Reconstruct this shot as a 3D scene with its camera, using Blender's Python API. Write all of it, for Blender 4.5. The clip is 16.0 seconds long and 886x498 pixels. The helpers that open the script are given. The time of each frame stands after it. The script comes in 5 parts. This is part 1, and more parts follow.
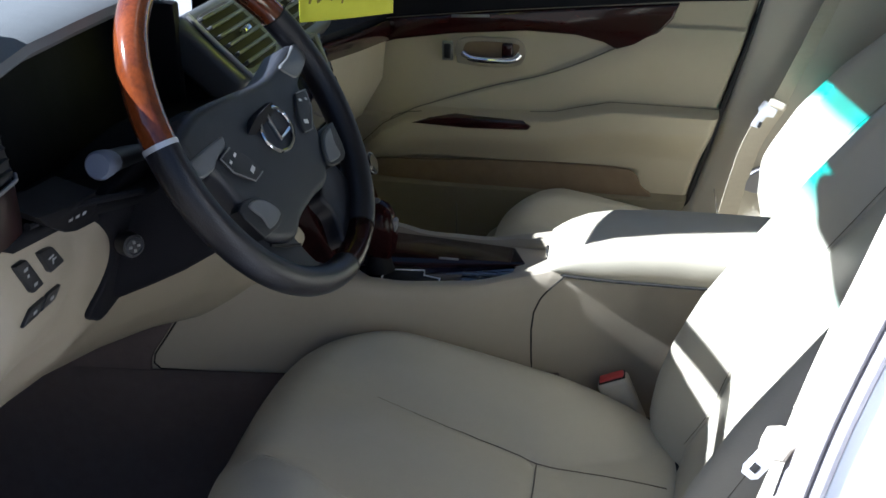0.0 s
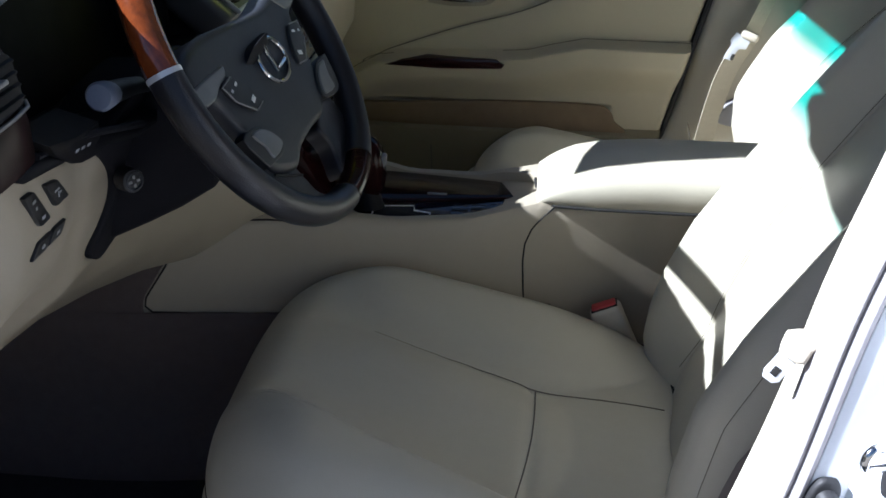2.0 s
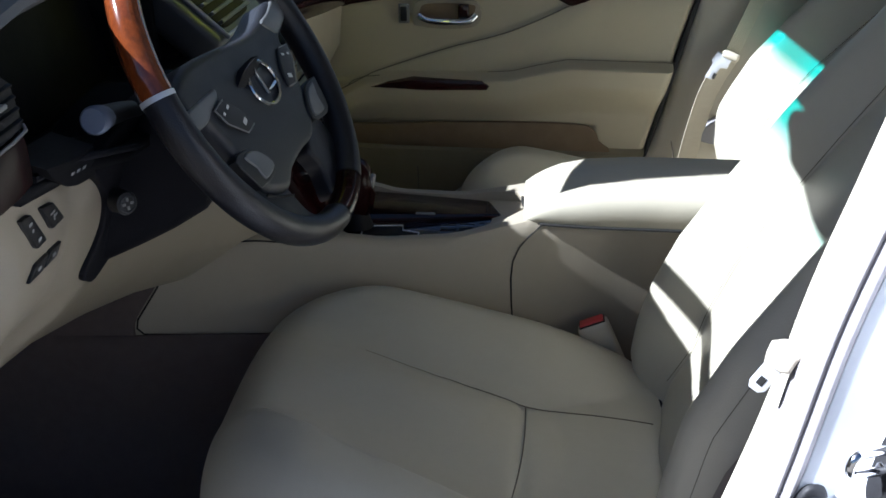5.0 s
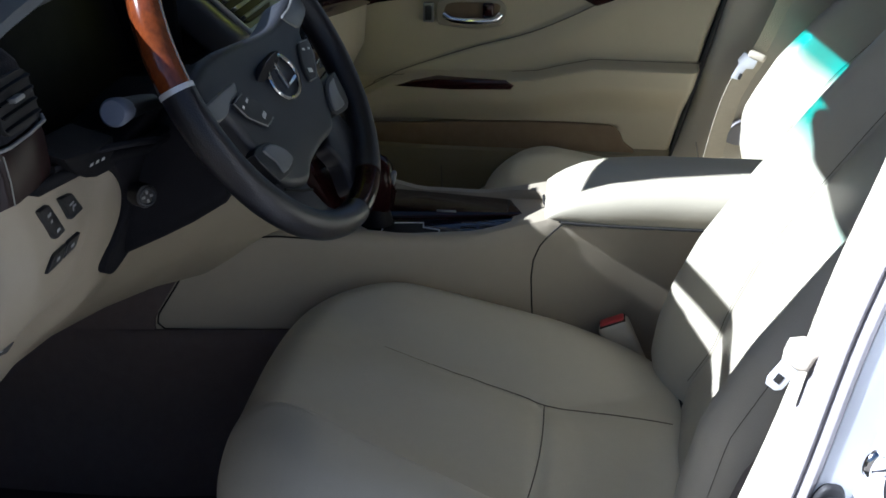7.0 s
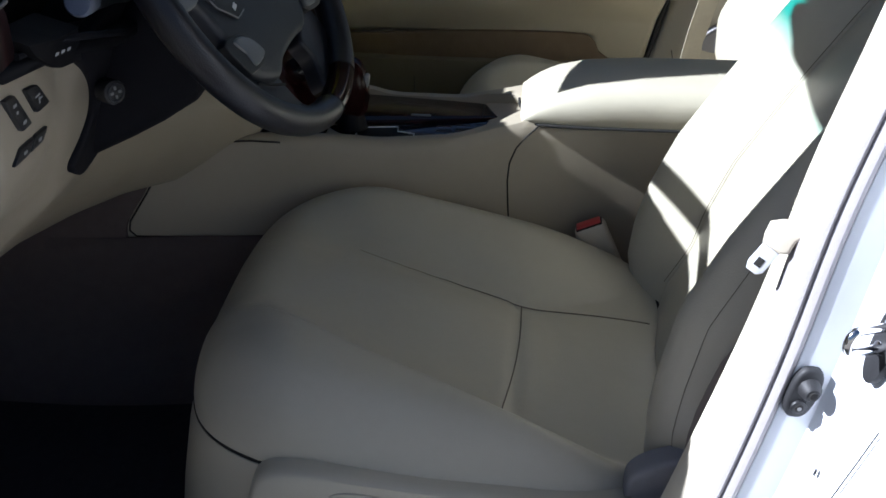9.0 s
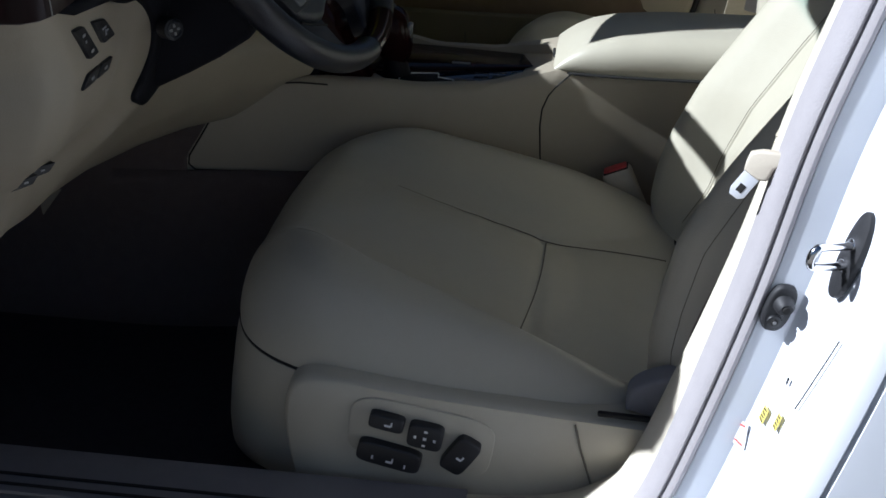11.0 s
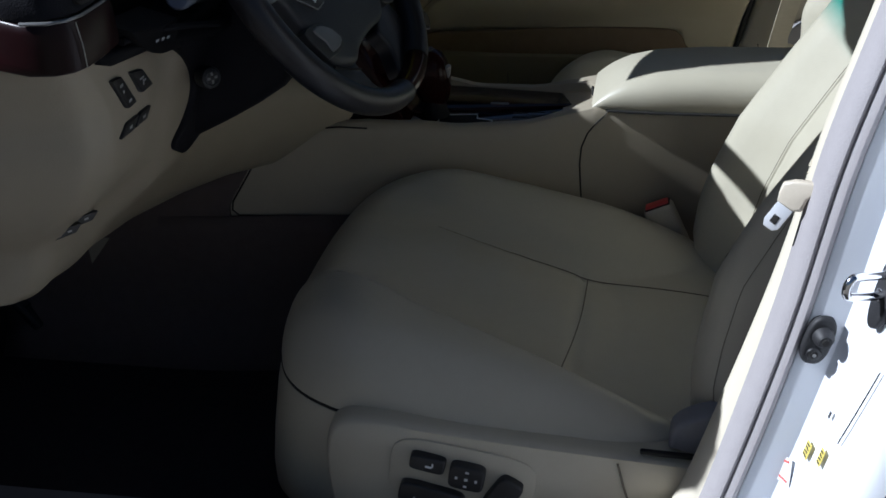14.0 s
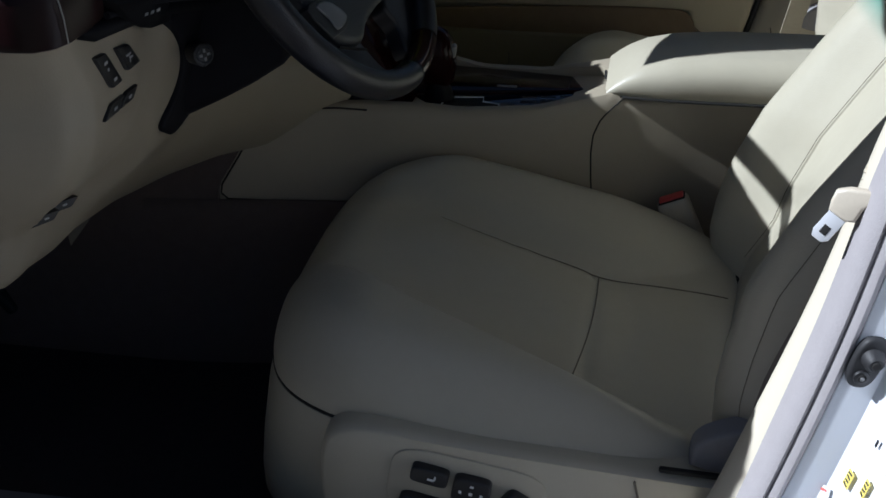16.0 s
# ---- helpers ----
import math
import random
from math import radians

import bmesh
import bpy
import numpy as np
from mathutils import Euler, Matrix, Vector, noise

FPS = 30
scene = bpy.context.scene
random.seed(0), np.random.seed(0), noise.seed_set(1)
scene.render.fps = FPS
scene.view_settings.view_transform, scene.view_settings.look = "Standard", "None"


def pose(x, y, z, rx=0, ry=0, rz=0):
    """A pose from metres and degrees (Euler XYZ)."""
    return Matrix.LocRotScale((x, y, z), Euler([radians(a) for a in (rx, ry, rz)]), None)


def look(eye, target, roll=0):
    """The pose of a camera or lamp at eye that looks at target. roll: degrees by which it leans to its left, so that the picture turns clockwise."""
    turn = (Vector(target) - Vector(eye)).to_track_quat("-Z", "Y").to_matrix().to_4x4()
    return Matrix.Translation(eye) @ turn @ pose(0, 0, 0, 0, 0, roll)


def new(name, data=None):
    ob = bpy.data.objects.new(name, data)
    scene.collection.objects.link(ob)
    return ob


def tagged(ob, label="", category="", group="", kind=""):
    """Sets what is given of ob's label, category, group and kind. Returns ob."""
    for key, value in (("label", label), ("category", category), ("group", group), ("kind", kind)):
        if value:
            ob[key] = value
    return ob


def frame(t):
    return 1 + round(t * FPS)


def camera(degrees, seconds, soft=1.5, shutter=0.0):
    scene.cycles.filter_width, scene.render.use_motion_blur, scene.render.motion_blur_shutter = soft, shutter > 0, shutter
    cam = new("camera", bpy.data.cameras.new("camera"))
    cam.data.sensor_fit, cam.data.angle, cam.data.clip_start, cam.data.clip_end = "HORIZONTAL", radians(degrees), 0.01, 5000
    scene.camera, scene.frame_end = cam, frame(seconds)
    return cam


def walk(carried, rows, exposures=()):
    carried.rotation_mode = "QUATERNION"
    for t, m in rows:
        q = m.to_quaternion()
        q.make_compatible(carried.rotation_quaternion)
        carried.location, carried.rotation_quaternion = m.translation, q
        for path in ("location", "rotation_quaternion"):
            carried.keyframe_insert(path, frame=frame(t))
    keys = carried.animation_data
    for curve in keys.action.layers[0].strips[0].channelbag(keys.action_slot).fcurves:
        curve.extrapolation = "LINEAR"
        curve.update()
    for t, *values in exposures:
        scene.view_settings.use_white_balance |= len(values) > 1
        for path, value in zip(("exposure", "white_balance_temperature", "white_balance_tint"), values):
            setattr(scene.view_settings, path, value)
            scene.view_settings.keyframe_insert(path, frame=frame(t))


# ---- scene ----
# The car points to -x, the driver's side is -y; the ground is z = 0.
cam = camera(43.0, 16.0, soft=1.6)
PATH = [
    (0, (0.363, -1.447, 1.37), (0.086, 0.335, 0.506), 0.8),
    (0.5, (0.343, -1.439, 1.35), (0.061, 0.326, 0.453), -1.0),
    (1, (0.321, -1.438, 1.327), (0.045, 0.307, 0.391), -2.4),
    (1.5, (0.309, -1.45, 1.33), (0.044, 0.285, 0.37), -1.7),
    (2, (0.312, -1.468, 1.342), (0.126, 0.292, 0.41), 0.3),
    (2.5, (0.318, -1.469, 1.342), (0.188, 0.295, 0.409), 0.0),
    (3, (0.301, -1.478, 1.345), (0.166, 0.293, 0.426), 1.0),
    (3.5, (0.304, -1.486, 1.347), (0.163, 0.292, 0.443), 0.7),
    (4, (0.306, -1.484, 1.346), (0.152, 0.3, 0.455), 0.0),
    (6.3, (0.321, -1.489, 1.349), (0.152, 0.286, 0.443), 0.1),
    (6.5, (0.323, -1.489, 1.35), (0.153, 0.291, 0.453), 0.1),
    (7, (0.319, -1.486, 1.338), (0.108, 0.292, 0.446), -0.2),
    (7.5, (0.325, -1.48, 1.327), (0.114, 0.29, 0.419), -0.7),
    (8, (0.321, -1.485, 1.317), (0.108, 0.266, 0.373), -1.0),
    (8.5, (0.322, -1.483, 1.304), (0.128, 0.253, 0.33), -1.7),
    (9, (0.314, -1.49, 1.303), (0.159, 0.232, 0.299), -0.0),
    (9.5, (0.312, -1.498, 1.303), (0.176, 0.216, 0.28), -0.0),
    (10, (0.326, -1.517, 1.3), (0.133, 0.176, 0.253), -0.4),
    (10.2, (0.34, -1.537, 1.304), (0.133, 0.149, 0.248), -0.3),
    (12.3, (0.394, -1.63, 1.329), (0.049, 0.052, 0.304), -1.3),
    (12.5, (0.399, -1.631, 1.328), (0.059, 0.059, 0.313), -1.2),
    (13, (0.4, -1.628, 1.326), (0.023, 0.062, 0.325), -1.6),
    (13.5, (0.4, -1.612, 1.327), (0.023, 0.086, 0.341), -2.3),
    (14, (0.395, -1.597, 1.317), (0.021, 0.104, 0.333), -3.3),
    (14.5, (0.387, -1.58, 1.311), (0.013, 0.111, 0.312), -3.4),
    (15, (0.376, -1.56, 1.301), (0.026, 0.131, 0.291), -3.1),
    (15.5, (0.364, -1.53, 1.301), (0.06, 0.165, 0.284), -1.7),
    (16, (0.349, -1.513, 1.296), (0.012, 0.169, 0.268), -1.5),
]
EXPOSURES = [(0, 2.08, 5350, 13), (0.6, 1.84, 5350, 13), (2, 1.74, 5350, 13), (8, 1.60, 5350, 13), (9, 1.46, 5400, 13), (10.2, 1.10, 5400, 12), (12.3, 0.56, 5350, 11), (16, 0.50, 5400, 11)]
walk(cam, [(t, look(eye, target, roll)) for t, eye, target, roll in PATH], EXPOSURES)

# ---- light ----
SUN_DIR = Vector((1.0, 0.165, -0.82)).normalized()   # the way the sunlight travels
world = bpy.data.worlds.new("sky")
scene.world = world
world.use_nodes = True
wn = world.node_tree
wn.nodes.clear()
sky = wn.nodes.new("ShaderNodeTexSky")
sky.sky_type = "NISHITA"
sky.sun_disc = False
sky.sun_elevation = math.asin(-SUN_DIR.z)
sky.sun_rotation = math.atan2(-SUN_DIR.x, -SUN_DIR.y)
bg = wn.nodes.new("ShaderNodeBackground")
bg.inputs["Strength"].default_value = 0.0235
wout = wn.nodes.new("ShaderNodeOutputWorld")
wn.links.new(sky.outputs[0], bg.inputs[0])
wn.links.new(bg.outputs[0], wout.inputs[0])
sun = new("sun", bpy.data.lights.new("sun", "SUN"))
sun.data.energy, sun.data.angle, sun.data.color = 5.0, radians(0.55), (1.0, 0.96, 0.89)
sun.matrix_world = look((0, 0, 5), Vector((0, 0, 5)) + SUN_DIR)


# ---- materials ----
def material(name, colour, rough=0.5, metal=0.0, second=None, scale=30.0, amount=0.5, bump=0.0, bump_scale=400.0,
             bump_kind="noise", coat=0.0, stretch=None, rough_vary=0.1, spec=0.5, speck=0.0):
    """Two-scale colour variation, roughness variation and fine relief, in metres of the object's own space."""
    m = bpy.data.materials.new(name)
    m.use_nodes = True
    nt = m.node_tree
    b = nt.nodes["Principled BSDF"]
    tc = nt.nodes.new("ShaderNodeTexCoord")
    vec = tc.outputs["Object"]
    if stretch:
        mp = nt.nodes.new("ShaderNodeMapping")
        mp.inputs["Scale"].default_value = stretch
        nt.links.new(vec, mp.inputs["Vector"])
        vec = mp.outputs["Vector"]
    n1 = nt.nodes.new("ShaderNodeTexNoise")
    n1.inputs["Scale"].default_value = scale
    n1.inputs["Detail"].default_value = 6
    n1.inputs["Roughness"].default_value = 0.6
    nt.links.new(vec, n1.inputs["Vector"])
    n2 = nt.nodes.new("ShaderNodeTexNoise")
    n2.inputs["Scale"].default_value = scale * 11
    n2.inputs["Detail"].default_value = 3
    nt.links.new(vec, n2.inputs["Vector"])
    add = nt.nodes.new("ShaderNodeMath")
    add.operation = "MULTIPLY_ADD"
    add.inputs[1].default_value = 0.35
    nt.links.new(n2.outputs["Fac"], add.inputs[0])
    nt.links.new(n1.outputs["Fac"], add.inputs[2])
    ramp = nt.nodes.new("ShaderNodeMapRange")
    ramp.inputs["From Min"].default_value, ramp.inputs["From Max"].default_value = 0.45, 0.9
    ramp.inputs["To Min"].default_value, ramp.inputs["To Max"].default_value = 0.0, amount
    nt.links.new(add.outputs[0], ramp.inputs["Value"])
    mix = nt.nodes.new("ShaderNodeMix")
    mix.data_type = "RGBA"
    c2 = second or tuple(c * 0.75 for c in colour)
    mix.inputs["A"].default_value, mix.inputs["B"].default_value = (*colour, 1), (*c2, 1)
    nt.links.new(ramp.outputs["Result"], mix.inputs["Factor"])
    nt.links.new(mix.outputs["Result"], b.inputs["Base Color"])
    rr = nt.nodes.new("ShaderNodeMapRange")
    rr.inputs["To Min"].default_value, rr.inputs["To Max"].default_value = max(0.02, rough - rough_vary), min(1, rough + rough_vary)
    nt.links.new(n1.outputs["Fac"], rr.inputs["Value"])
    nt.links.new(rr.outputs["Result"], b.inputs["Roughness"])
    b.inputs["Metallic"].default_value = metal
    b.inputs["Specular IOR Level"].default_value = spec
    if coat:
        b.inputs["Coat Weight"].default_value, b.inputs["Coat Roughness"].default_value = coat, 0.06
    if bump:
        if bump_kind == "voronoi":
            t = nt.nodes.new("ShaderNodeTexVoronoi")
            out = t.outputs["Distance"]
        else:
            t = nt.nodes.new("ShaderNodeTexNoise")
            t.inputs["Detail"].default_value = 4
            out = t.outputs["Fac"]
        t.inputs["Scale"].default_value = bump_scale
        nt.links.new(vec, t.inputs["Vector"])
        bp = nt.nodes.new("ShaderNodeBump")
        bp.inputs["Strength"].default_value, bp.inputs["Distance"].default_value = bump, 0.002
        nt.links.new(out, bp.inputs["Height"])
        nt.links.new(bp.outputs["Normal"], b.inputs["Normal"])
    return m


M = dict(
    trimcream=material("cream_trim_plastic", (0.60, 0.55, 0.44), 0.55, second=(0.54, 0.49, 0.39), scale=6, bump=0.1, bump_scale=700),
    consolewood=material("near_black_walnut", (0.020, 0.005, 0.005), 0.12, second=(0.006, 0.002, 0.002), scale=16, amount=0.9, spec=0.10, stretch=(1.0, 3.0, 1.0)),
    ventsilver=material("vent_silver", (0.40, 0.40, 0.40), 0.34, metal=0.45, scale=40, amount=0.3),
    brightsteel=material("bright_belt_steel", (0.74, 0.75, 0.78), 0.35, metal=0.35, scale=40, amount=0.3),
    recliner=material("grey_taupe_cover", (0.28, 0.27, 0.285), 0.55, scale=20, bump=0.15, bump_scale=600),
    sillgrey=material("grey_sill_plastic", (0.16, 0.155, 0.165), 0.5, second=(0.13, 0.125, 0.135), scale=30, bump=0.2, bump_scale=700),
    symbol=material("grey_print", (0.36, 0.37, 0.38), 0.5),
    # dark plastic painted blue-grey to imitate the sky mirrored in it
    stalkend=material("plastic_sky_reflection", (0.24, 0.27, 0.36), 0.5, scale=30),
    deepblack=material("matt_black_panel", (0.006, 0.006, 0.008), 0.6, scale=20, spec=0.15),
    leather=material("cream_leather", (0.490, 0.452, 0.360), 0.36, second=(0.43, 0.39, 0.30), scale=9, bump=0.05, bump_scale=520, bump_kind="voronoi"),
    beige=material("beige_plastic", (0.36, 0.315, 0.238), 0.55, second=(0.315, 0.275, 0.208), scale=6, bump=0.18, bump_scale=700),
    consolebeige=material("console_beige", (0.37, 0.322, 0.246), 0.45, second=(0.325, 0.282, 0.215), scale=9, bump=0.06, bump_scale=520, bump_kind="voronoi"),
    # door beige darkened: the shade low on the door is put into the colour
    doorshade=material("shaded_door_beige", (0.23, 0.20, 0.135), 0.7, second=(0.19, 0.165, 0.11), scale=20, bump=0.3, bump_scale=800),
    ventwood=material("dark_red_wood", (0.015, 0.003, 0.004), 0.34, second=(0.007, 0.002, 0.003), scale=16, amount=0.9, spec=0.2, stretch=(1.0, 3.0, 1.0)),
    doorbeige=material("door_beige", (0.50, 0.44, 0.315), 0.5, second=(0.44, 0.385, 0.275), scale=6, bump=0.15, bump_scale=700),
    tunnelcarpet=material("taupe_carpet", (0.165, 0.130, 0.120), 0.97, second=(0.12, 0.094, 0.088), scale=60, bump=0.9, bump_scale=1400, spec=0.1),
    spokegrey=material("satin_grey_spoke", (0.15, 0.155, 0.165), 0.38, metal=0.3, scale=40, amount=0.3),
    ventgrey=material("vent_grey", (0.085, 0.088, 0.095), 0.38, metal=0.2, scale=40, amount=0.3),
    beige_dark=material("tan_fabric", (0.21, 0.15, 0.092), 0.9, second=(0.16, 0.11, 0.066), scale=40, bump=0.35, bump_scale=900),
    carpet=material("grey_brown_carpet", (0.10, 0.078, 0.074), 0.97, second=(0.07, 0.054, 0.052), scale=60, bump=0.9, bump_scale=1400, spec=0.1),
    mat=material("dark_floor_mat", (0.055, 0.050, 0.056), 0.95, second=(0.032, 0.030, 0.034), scale=80, bump=0.9, bump_scale=1500, spec=0.1),
    wood=material("walnut_burl", (0.032, 0.006, 0.006), 0.14, second=(0.008, 0.002, 0.003), scale=16, amount=0.9, coat=0.35, spec=0.3, stretch=(1.0, 3.0, 4.0)),
    rimwood=material("orange_walnut", (0.23, 0.055, 0.013), 0.08, second=(0.050, 0.010, 0.006), scale=14, amount=0.9, coat=1.0, stretch=(2.0, 2.0, 1.0)),
    black=material("black_plastic", (0.016, 0.016, 0.018), 0.45, scale=20, bump=0.15, bump_scale=900),
    gloss=material("gloss_black", (0.010, 0.010, 0.012), 0.10, scale=20, coat=0.5, rough_vary=0.03),
    dash=material("dark_dash_skin", (0.010, 0.010, 0.014), 0.75, scale=15, bump=0.15, bump_scale=600, bump_kind="voronoi", spec=0.18),
    dashtop=material("grey_dash_top", (0.125, 0.135, 0.145), 0.75, scale=15, bump=0.10, bump_scale=600, bump_kind="voronoi"),
    darkleather=material("charcoal_leather", (0.012, 0.012, 0.017), 0.36, second=(0.008, 0.008, 0.012), scale=25, bump=0.14, bump_scale=700, bump_kind="voronoi"),
    hub=material("charcoal_hub", (0.022, 0.024, 0.032), 0.40, second=(0.015, 0.017, 0.022), scale=18, bump=0.22, bump_scale=800, bump_kind="voronoi"),
    chrome=material("chrome", (0.78, 0.78, 0.80), 0.12, metal=1.0, scale=30, amount=0.2, rough_vary=0.05),
    silver=material("satin_silver", (0.24, 0.24, 0.24), 0.4, metal=0.4, scale=40, amount=0.3),
    paint=material("white_pearl_paint", (0.76, 0.78, 0.82), 0.42, second=(0.70, 0.72, 0.77), scale=5, coat=0.25, amount=0.4, rough_vary=0.06),
    rubber=material("grey_weatherstrip", (0.34, 0.32, 0.325), 0.65, second=(0.28, 0.262, 0.267), scale=30, bump=0.2, bump_scale=500),
    blackrubber=material("black_rubber", (0.018, 0.018, 0.020), 0.6, scale=40, bump=0.15, bump_scale=600),
    paper=material("yellow_paper", (0.80, 0.82, 0.06), 0.75, second=(0.74, 0.75, 0.05), scale=20),
    ink=material("pencil_ink", (0.22, 0.20, 0.04), 0.8),
    red=material("red_button", (0.60, 0.06, 0.06), 0.4, scale=40),
    buckle=material("beige_buckle_plastic", (0.56, 0.50, 0.40), 0.45, scale=30, bump=0.1, bump_scale=800),
    webbing=material("beige_webbing", (0.52, 0.47, 0.37), 0.85, second=(0.44, 0.39, 0.30), scale=50, bump=0.5, bump_scale=900, stretch=(1, 1, 3)),
    white=material("white_print", (0.72, 0.72, 0.72), 0.5),
    yellow=material("yellow_print", (0.70, 0.58, 0.14), 0.5),
    redprint=material("red_print", (0.65, 0.12, 0.10), 0.5),
    seam=material("dark_seam", (0.17, 0.15, 0.12), 0.9, scale=80),
    gap=material("shadow_gap", (0.012, 0.011, 0.010), 0.9),
    screen=material("display_glass", (0.012, 0.014, 0.022), 0.06, scale=10, coat=1.0, rough_vary=0.02),
    bluegloss=material("blue_black_gloss", (0.012, 0.016, 0.034), 0.14, scale=10, coat=0.5, rough_vary=0.03),
    sidepanel=material("taupe_plastic", (0.20, 0.165, 0.145), 0.6, second=(0.16, 0.13, 0.115), scale=12, bump=0.15, bump_scale=700),
    roofcloth=material("cream_headliner", (0.30, 0.295, 0.285), 0.95, scale=60, bump=0.5, bump_scale=900),
    asphalt=material("pale_concrete", (0.150, 0.133, 0.108), 0.92, second=(0.12, 0.107, 0.087), scale=3, amount=0.7, bump=0.9, bump_scale=180),
)


def tinted_glass(name, clear, band):
    """Clear glass whose upper edge carries a blue-green band; v runs down the pane."""
    m = bpy.data.materials.new(name)
    m.use_nodes = True
    nt = m.node_tree
    nt.nodes.remove(nt.nodes["Principled BSDF"])
    tc = nt.nodes.new("ShaderNodeTexCoord")
    sep = nt.nodes.new("ShaderNodeSeparateXYZ")
    nt.links.new(tc.outputs["UV"], sep.inputs[0])
    ramp = nt.nodes.new("ShaderNodeValToRGB")
    mr = nt.nodes.new("ShaderNodeMapRange")
    mr.inputs["From Min"].default_value, mr.inputs["From Max"].default_value = 0.060, 0.028
    nt.links.new(sep.outputs["Y"], mr.inputs["Value"])
    nt.links.new(mr.outputs["Result"], ramp.inputs["Fac"])
    ramp.color_ramp.elements[0].color = clear
    ramp.color_ramp.elements[1].color = band
    tr = nt.nodes.new("ShaderNodeBsdfTransparent")
    nt.links.new(ramp.outputs["Color"], tr.inputs["Color"])
    gl = nt.nodes.new("ShaderNodeBsdfGlossy")
    gl.inputs["Roughness"].default_value = 0.02
    mix = nt.nodes.new("ShaderNodeMixShader")
    mix.inputs["Fac"].default_value = 0.06
    nt.links.new(tr.outputs[0], mix.inputs[1])
    nt.links.new(gl.outputs[0], mix.inputs[2])
    nt.links.new(mix.outputs[0], nt.nodes["Material Output"].inputs["Surface"])
    return m


M["windscreen"] = tinted_glass("windscreen_glass", (0.90, 0.92, 0.90, 1), (0.02, 0.42, 0.40, 1))
# dark only to hold back sky light; the pane is out of view
M["sideglass"] = tinted_glass("darkened_side_glass", (0.45, 0.48, 0.47, 1), (0.45, 0.48, 0.47, 1))

# ---- building helpers ----
BASE = {}


def thing(name, at, label, category, group="", kind=""):
    ob = new(name)
    ob.location = at
    ob.empty_display_size = 0.05
    BASE[ob.name] = Vector(at)
    return tagged(ob, label, category, group, kind)


def link(name, bm, mat, base=Vector((0, 0, 0)), smooth=True, sharp=40):
    me = bpy.data.meshes.new(name)
    bmesh.ops.recalc_face_normals(bm, faces=bm.faces)
    for v in bm.verts:
        v.co -= base
    if smooth:
        for fc in bm.faces:
            fc.smooth = True
        for e in bm.edges:
            if len(e.link_faces) == 2 and e.calc_face_angle(0) > radians(sharp):
                e.smooth = False
    bm.to_mesh(me)
    bm.free()
    for m in mat if isinstance(mat, (list, tuple)) else [mat]:
        me.materials.append(m)
    return new(name, me)


def part(name, bm, mat, parent, label="", smooth=True, sharp=40):
    base = BASE[parent.name]
    ob = link(name, bm, mat, base, smooth, sharp)
    ob.parent = parent
    BASE[ob.name] = base
    return tagged(ob, label)


def solo(name, bm, mat, label, category, kind="", smooth=True, sharp=40, group=""):
    """A thing of one mesh, its origin at the middle of its base."""
    lo = Vector([min(v.co[i] for v in bm.verts) for i in range(3)])
    hi = Vector([max(v.co[i] for v in bm.verts) for i in range(3)])
    base = Vector(((lo.x + hi.x) / 2, (lo.y + hi.y) / 2, lo.z))
    ob = link(name, bm, mat, base, smooth, sharp)
    ob.location = base
    BASE[ob.name] = base
    return tagged(ob, label, category, group, kind)


def loft(rings, closed=True, caps=True, bm=None):
    """Skin over rings of points, all of one length."""
    bm = bm or bmesh.new()
    vs = [[bm.verts.new(p) for p in ring] for ring in rings]
    n = len(vs[0])
    for a, b in zip(vs, vs[1:]):
        for i in range(n if closed else n - 1):
            j = (i + 1) % n
            bm.faces.new((a[i], a[j], b[j], b[i]))
    if caps and closed:
        bm.faces.new(vs[0][::-1])
        bm.faces.new(vs[-1])
    return bm


def rounded(size, r=0.004, seg=3, m=Matrix(), bm=None):
    """A box of the given size with rounded edges, its middle at m."""
    out = bm or bmesh.new()
    tmp = bmesh.new()
    bmesh.ops.create_cube(tmp, size=1, matrix=Matrix.Diagonal((*size, 1)))
    r = min(r, 0.49 * min(size))
    bmesh.ops.bevel(tmp, geom=tmp.edges[:], offset=r, segments=seg, profile=0.5, affect="EDGES", clamp_overlap=True)
    me = bpy.data.meshes.new("tmp")
    tmp.transform(m)
    tmp.to_mesh(me)
    tmp.free()
    out.from_mesh(me)
    bpy.data.meshes.remove(me)
    return out


def prism(points, depth, m=Matrix(), r=0.0, seg=2, bm=None):
    """A flat shape (points in x, y) of the given depth (to -z), its face edges rounded."""
    out = bm or bmesh.new()
    tmp = bmesh.new()
    top = [tmp.verts.new((x, y, 0)) for x, y in points]
    low = [tmp.verts.new((x, y, -depth)) for x, y in points]
    f1 = tmp.faces.new(top)
    tmp.faces.new(low[::-1])
    n = len(points)
    for i in range(n):
        j = (i + 1) % n
        tmp.faces.new((top[j], top[i], low[i], low[j]))
    bmesh.ops.recalc_face_normals(tmp, faces=tmp.faces)
    if r:
        bmesh.ops.bevel(tmp, geom=list(f1.edges), offset=r, segments=seg, profile=0.5, affect="EDGES", clamp_overlap=True)
    tmp.transform(m)
    me = bpy.data.meshes.new("tmp")
    tmp.to_mesh(me)
    tmp.free()
    out.from_mesh(me)
    bpy.data.meshes.remove(me)
    return out


def smooth_line(points, n=8):
    """Catmull-Rom through the points."""
    pts = [Vector(p) for p in points]
    pts = [2 * pts[0] - pts[1], *pts, 2 * pts[-1] - pts[-2]]
    out = []
    for a, b, c, d in zip(pts, pts[1:], pts[2:], pts[3:]):
        for k in range(n):
            t = k / n
            out.append(0.5 * (2 * b + (c - a) * t + (2 * a - 5 * b + 4 * c - d) * t * t + (3 * b - a - 3 * c + d) * t ** 3))
    out.append(pts[-2])
    return out


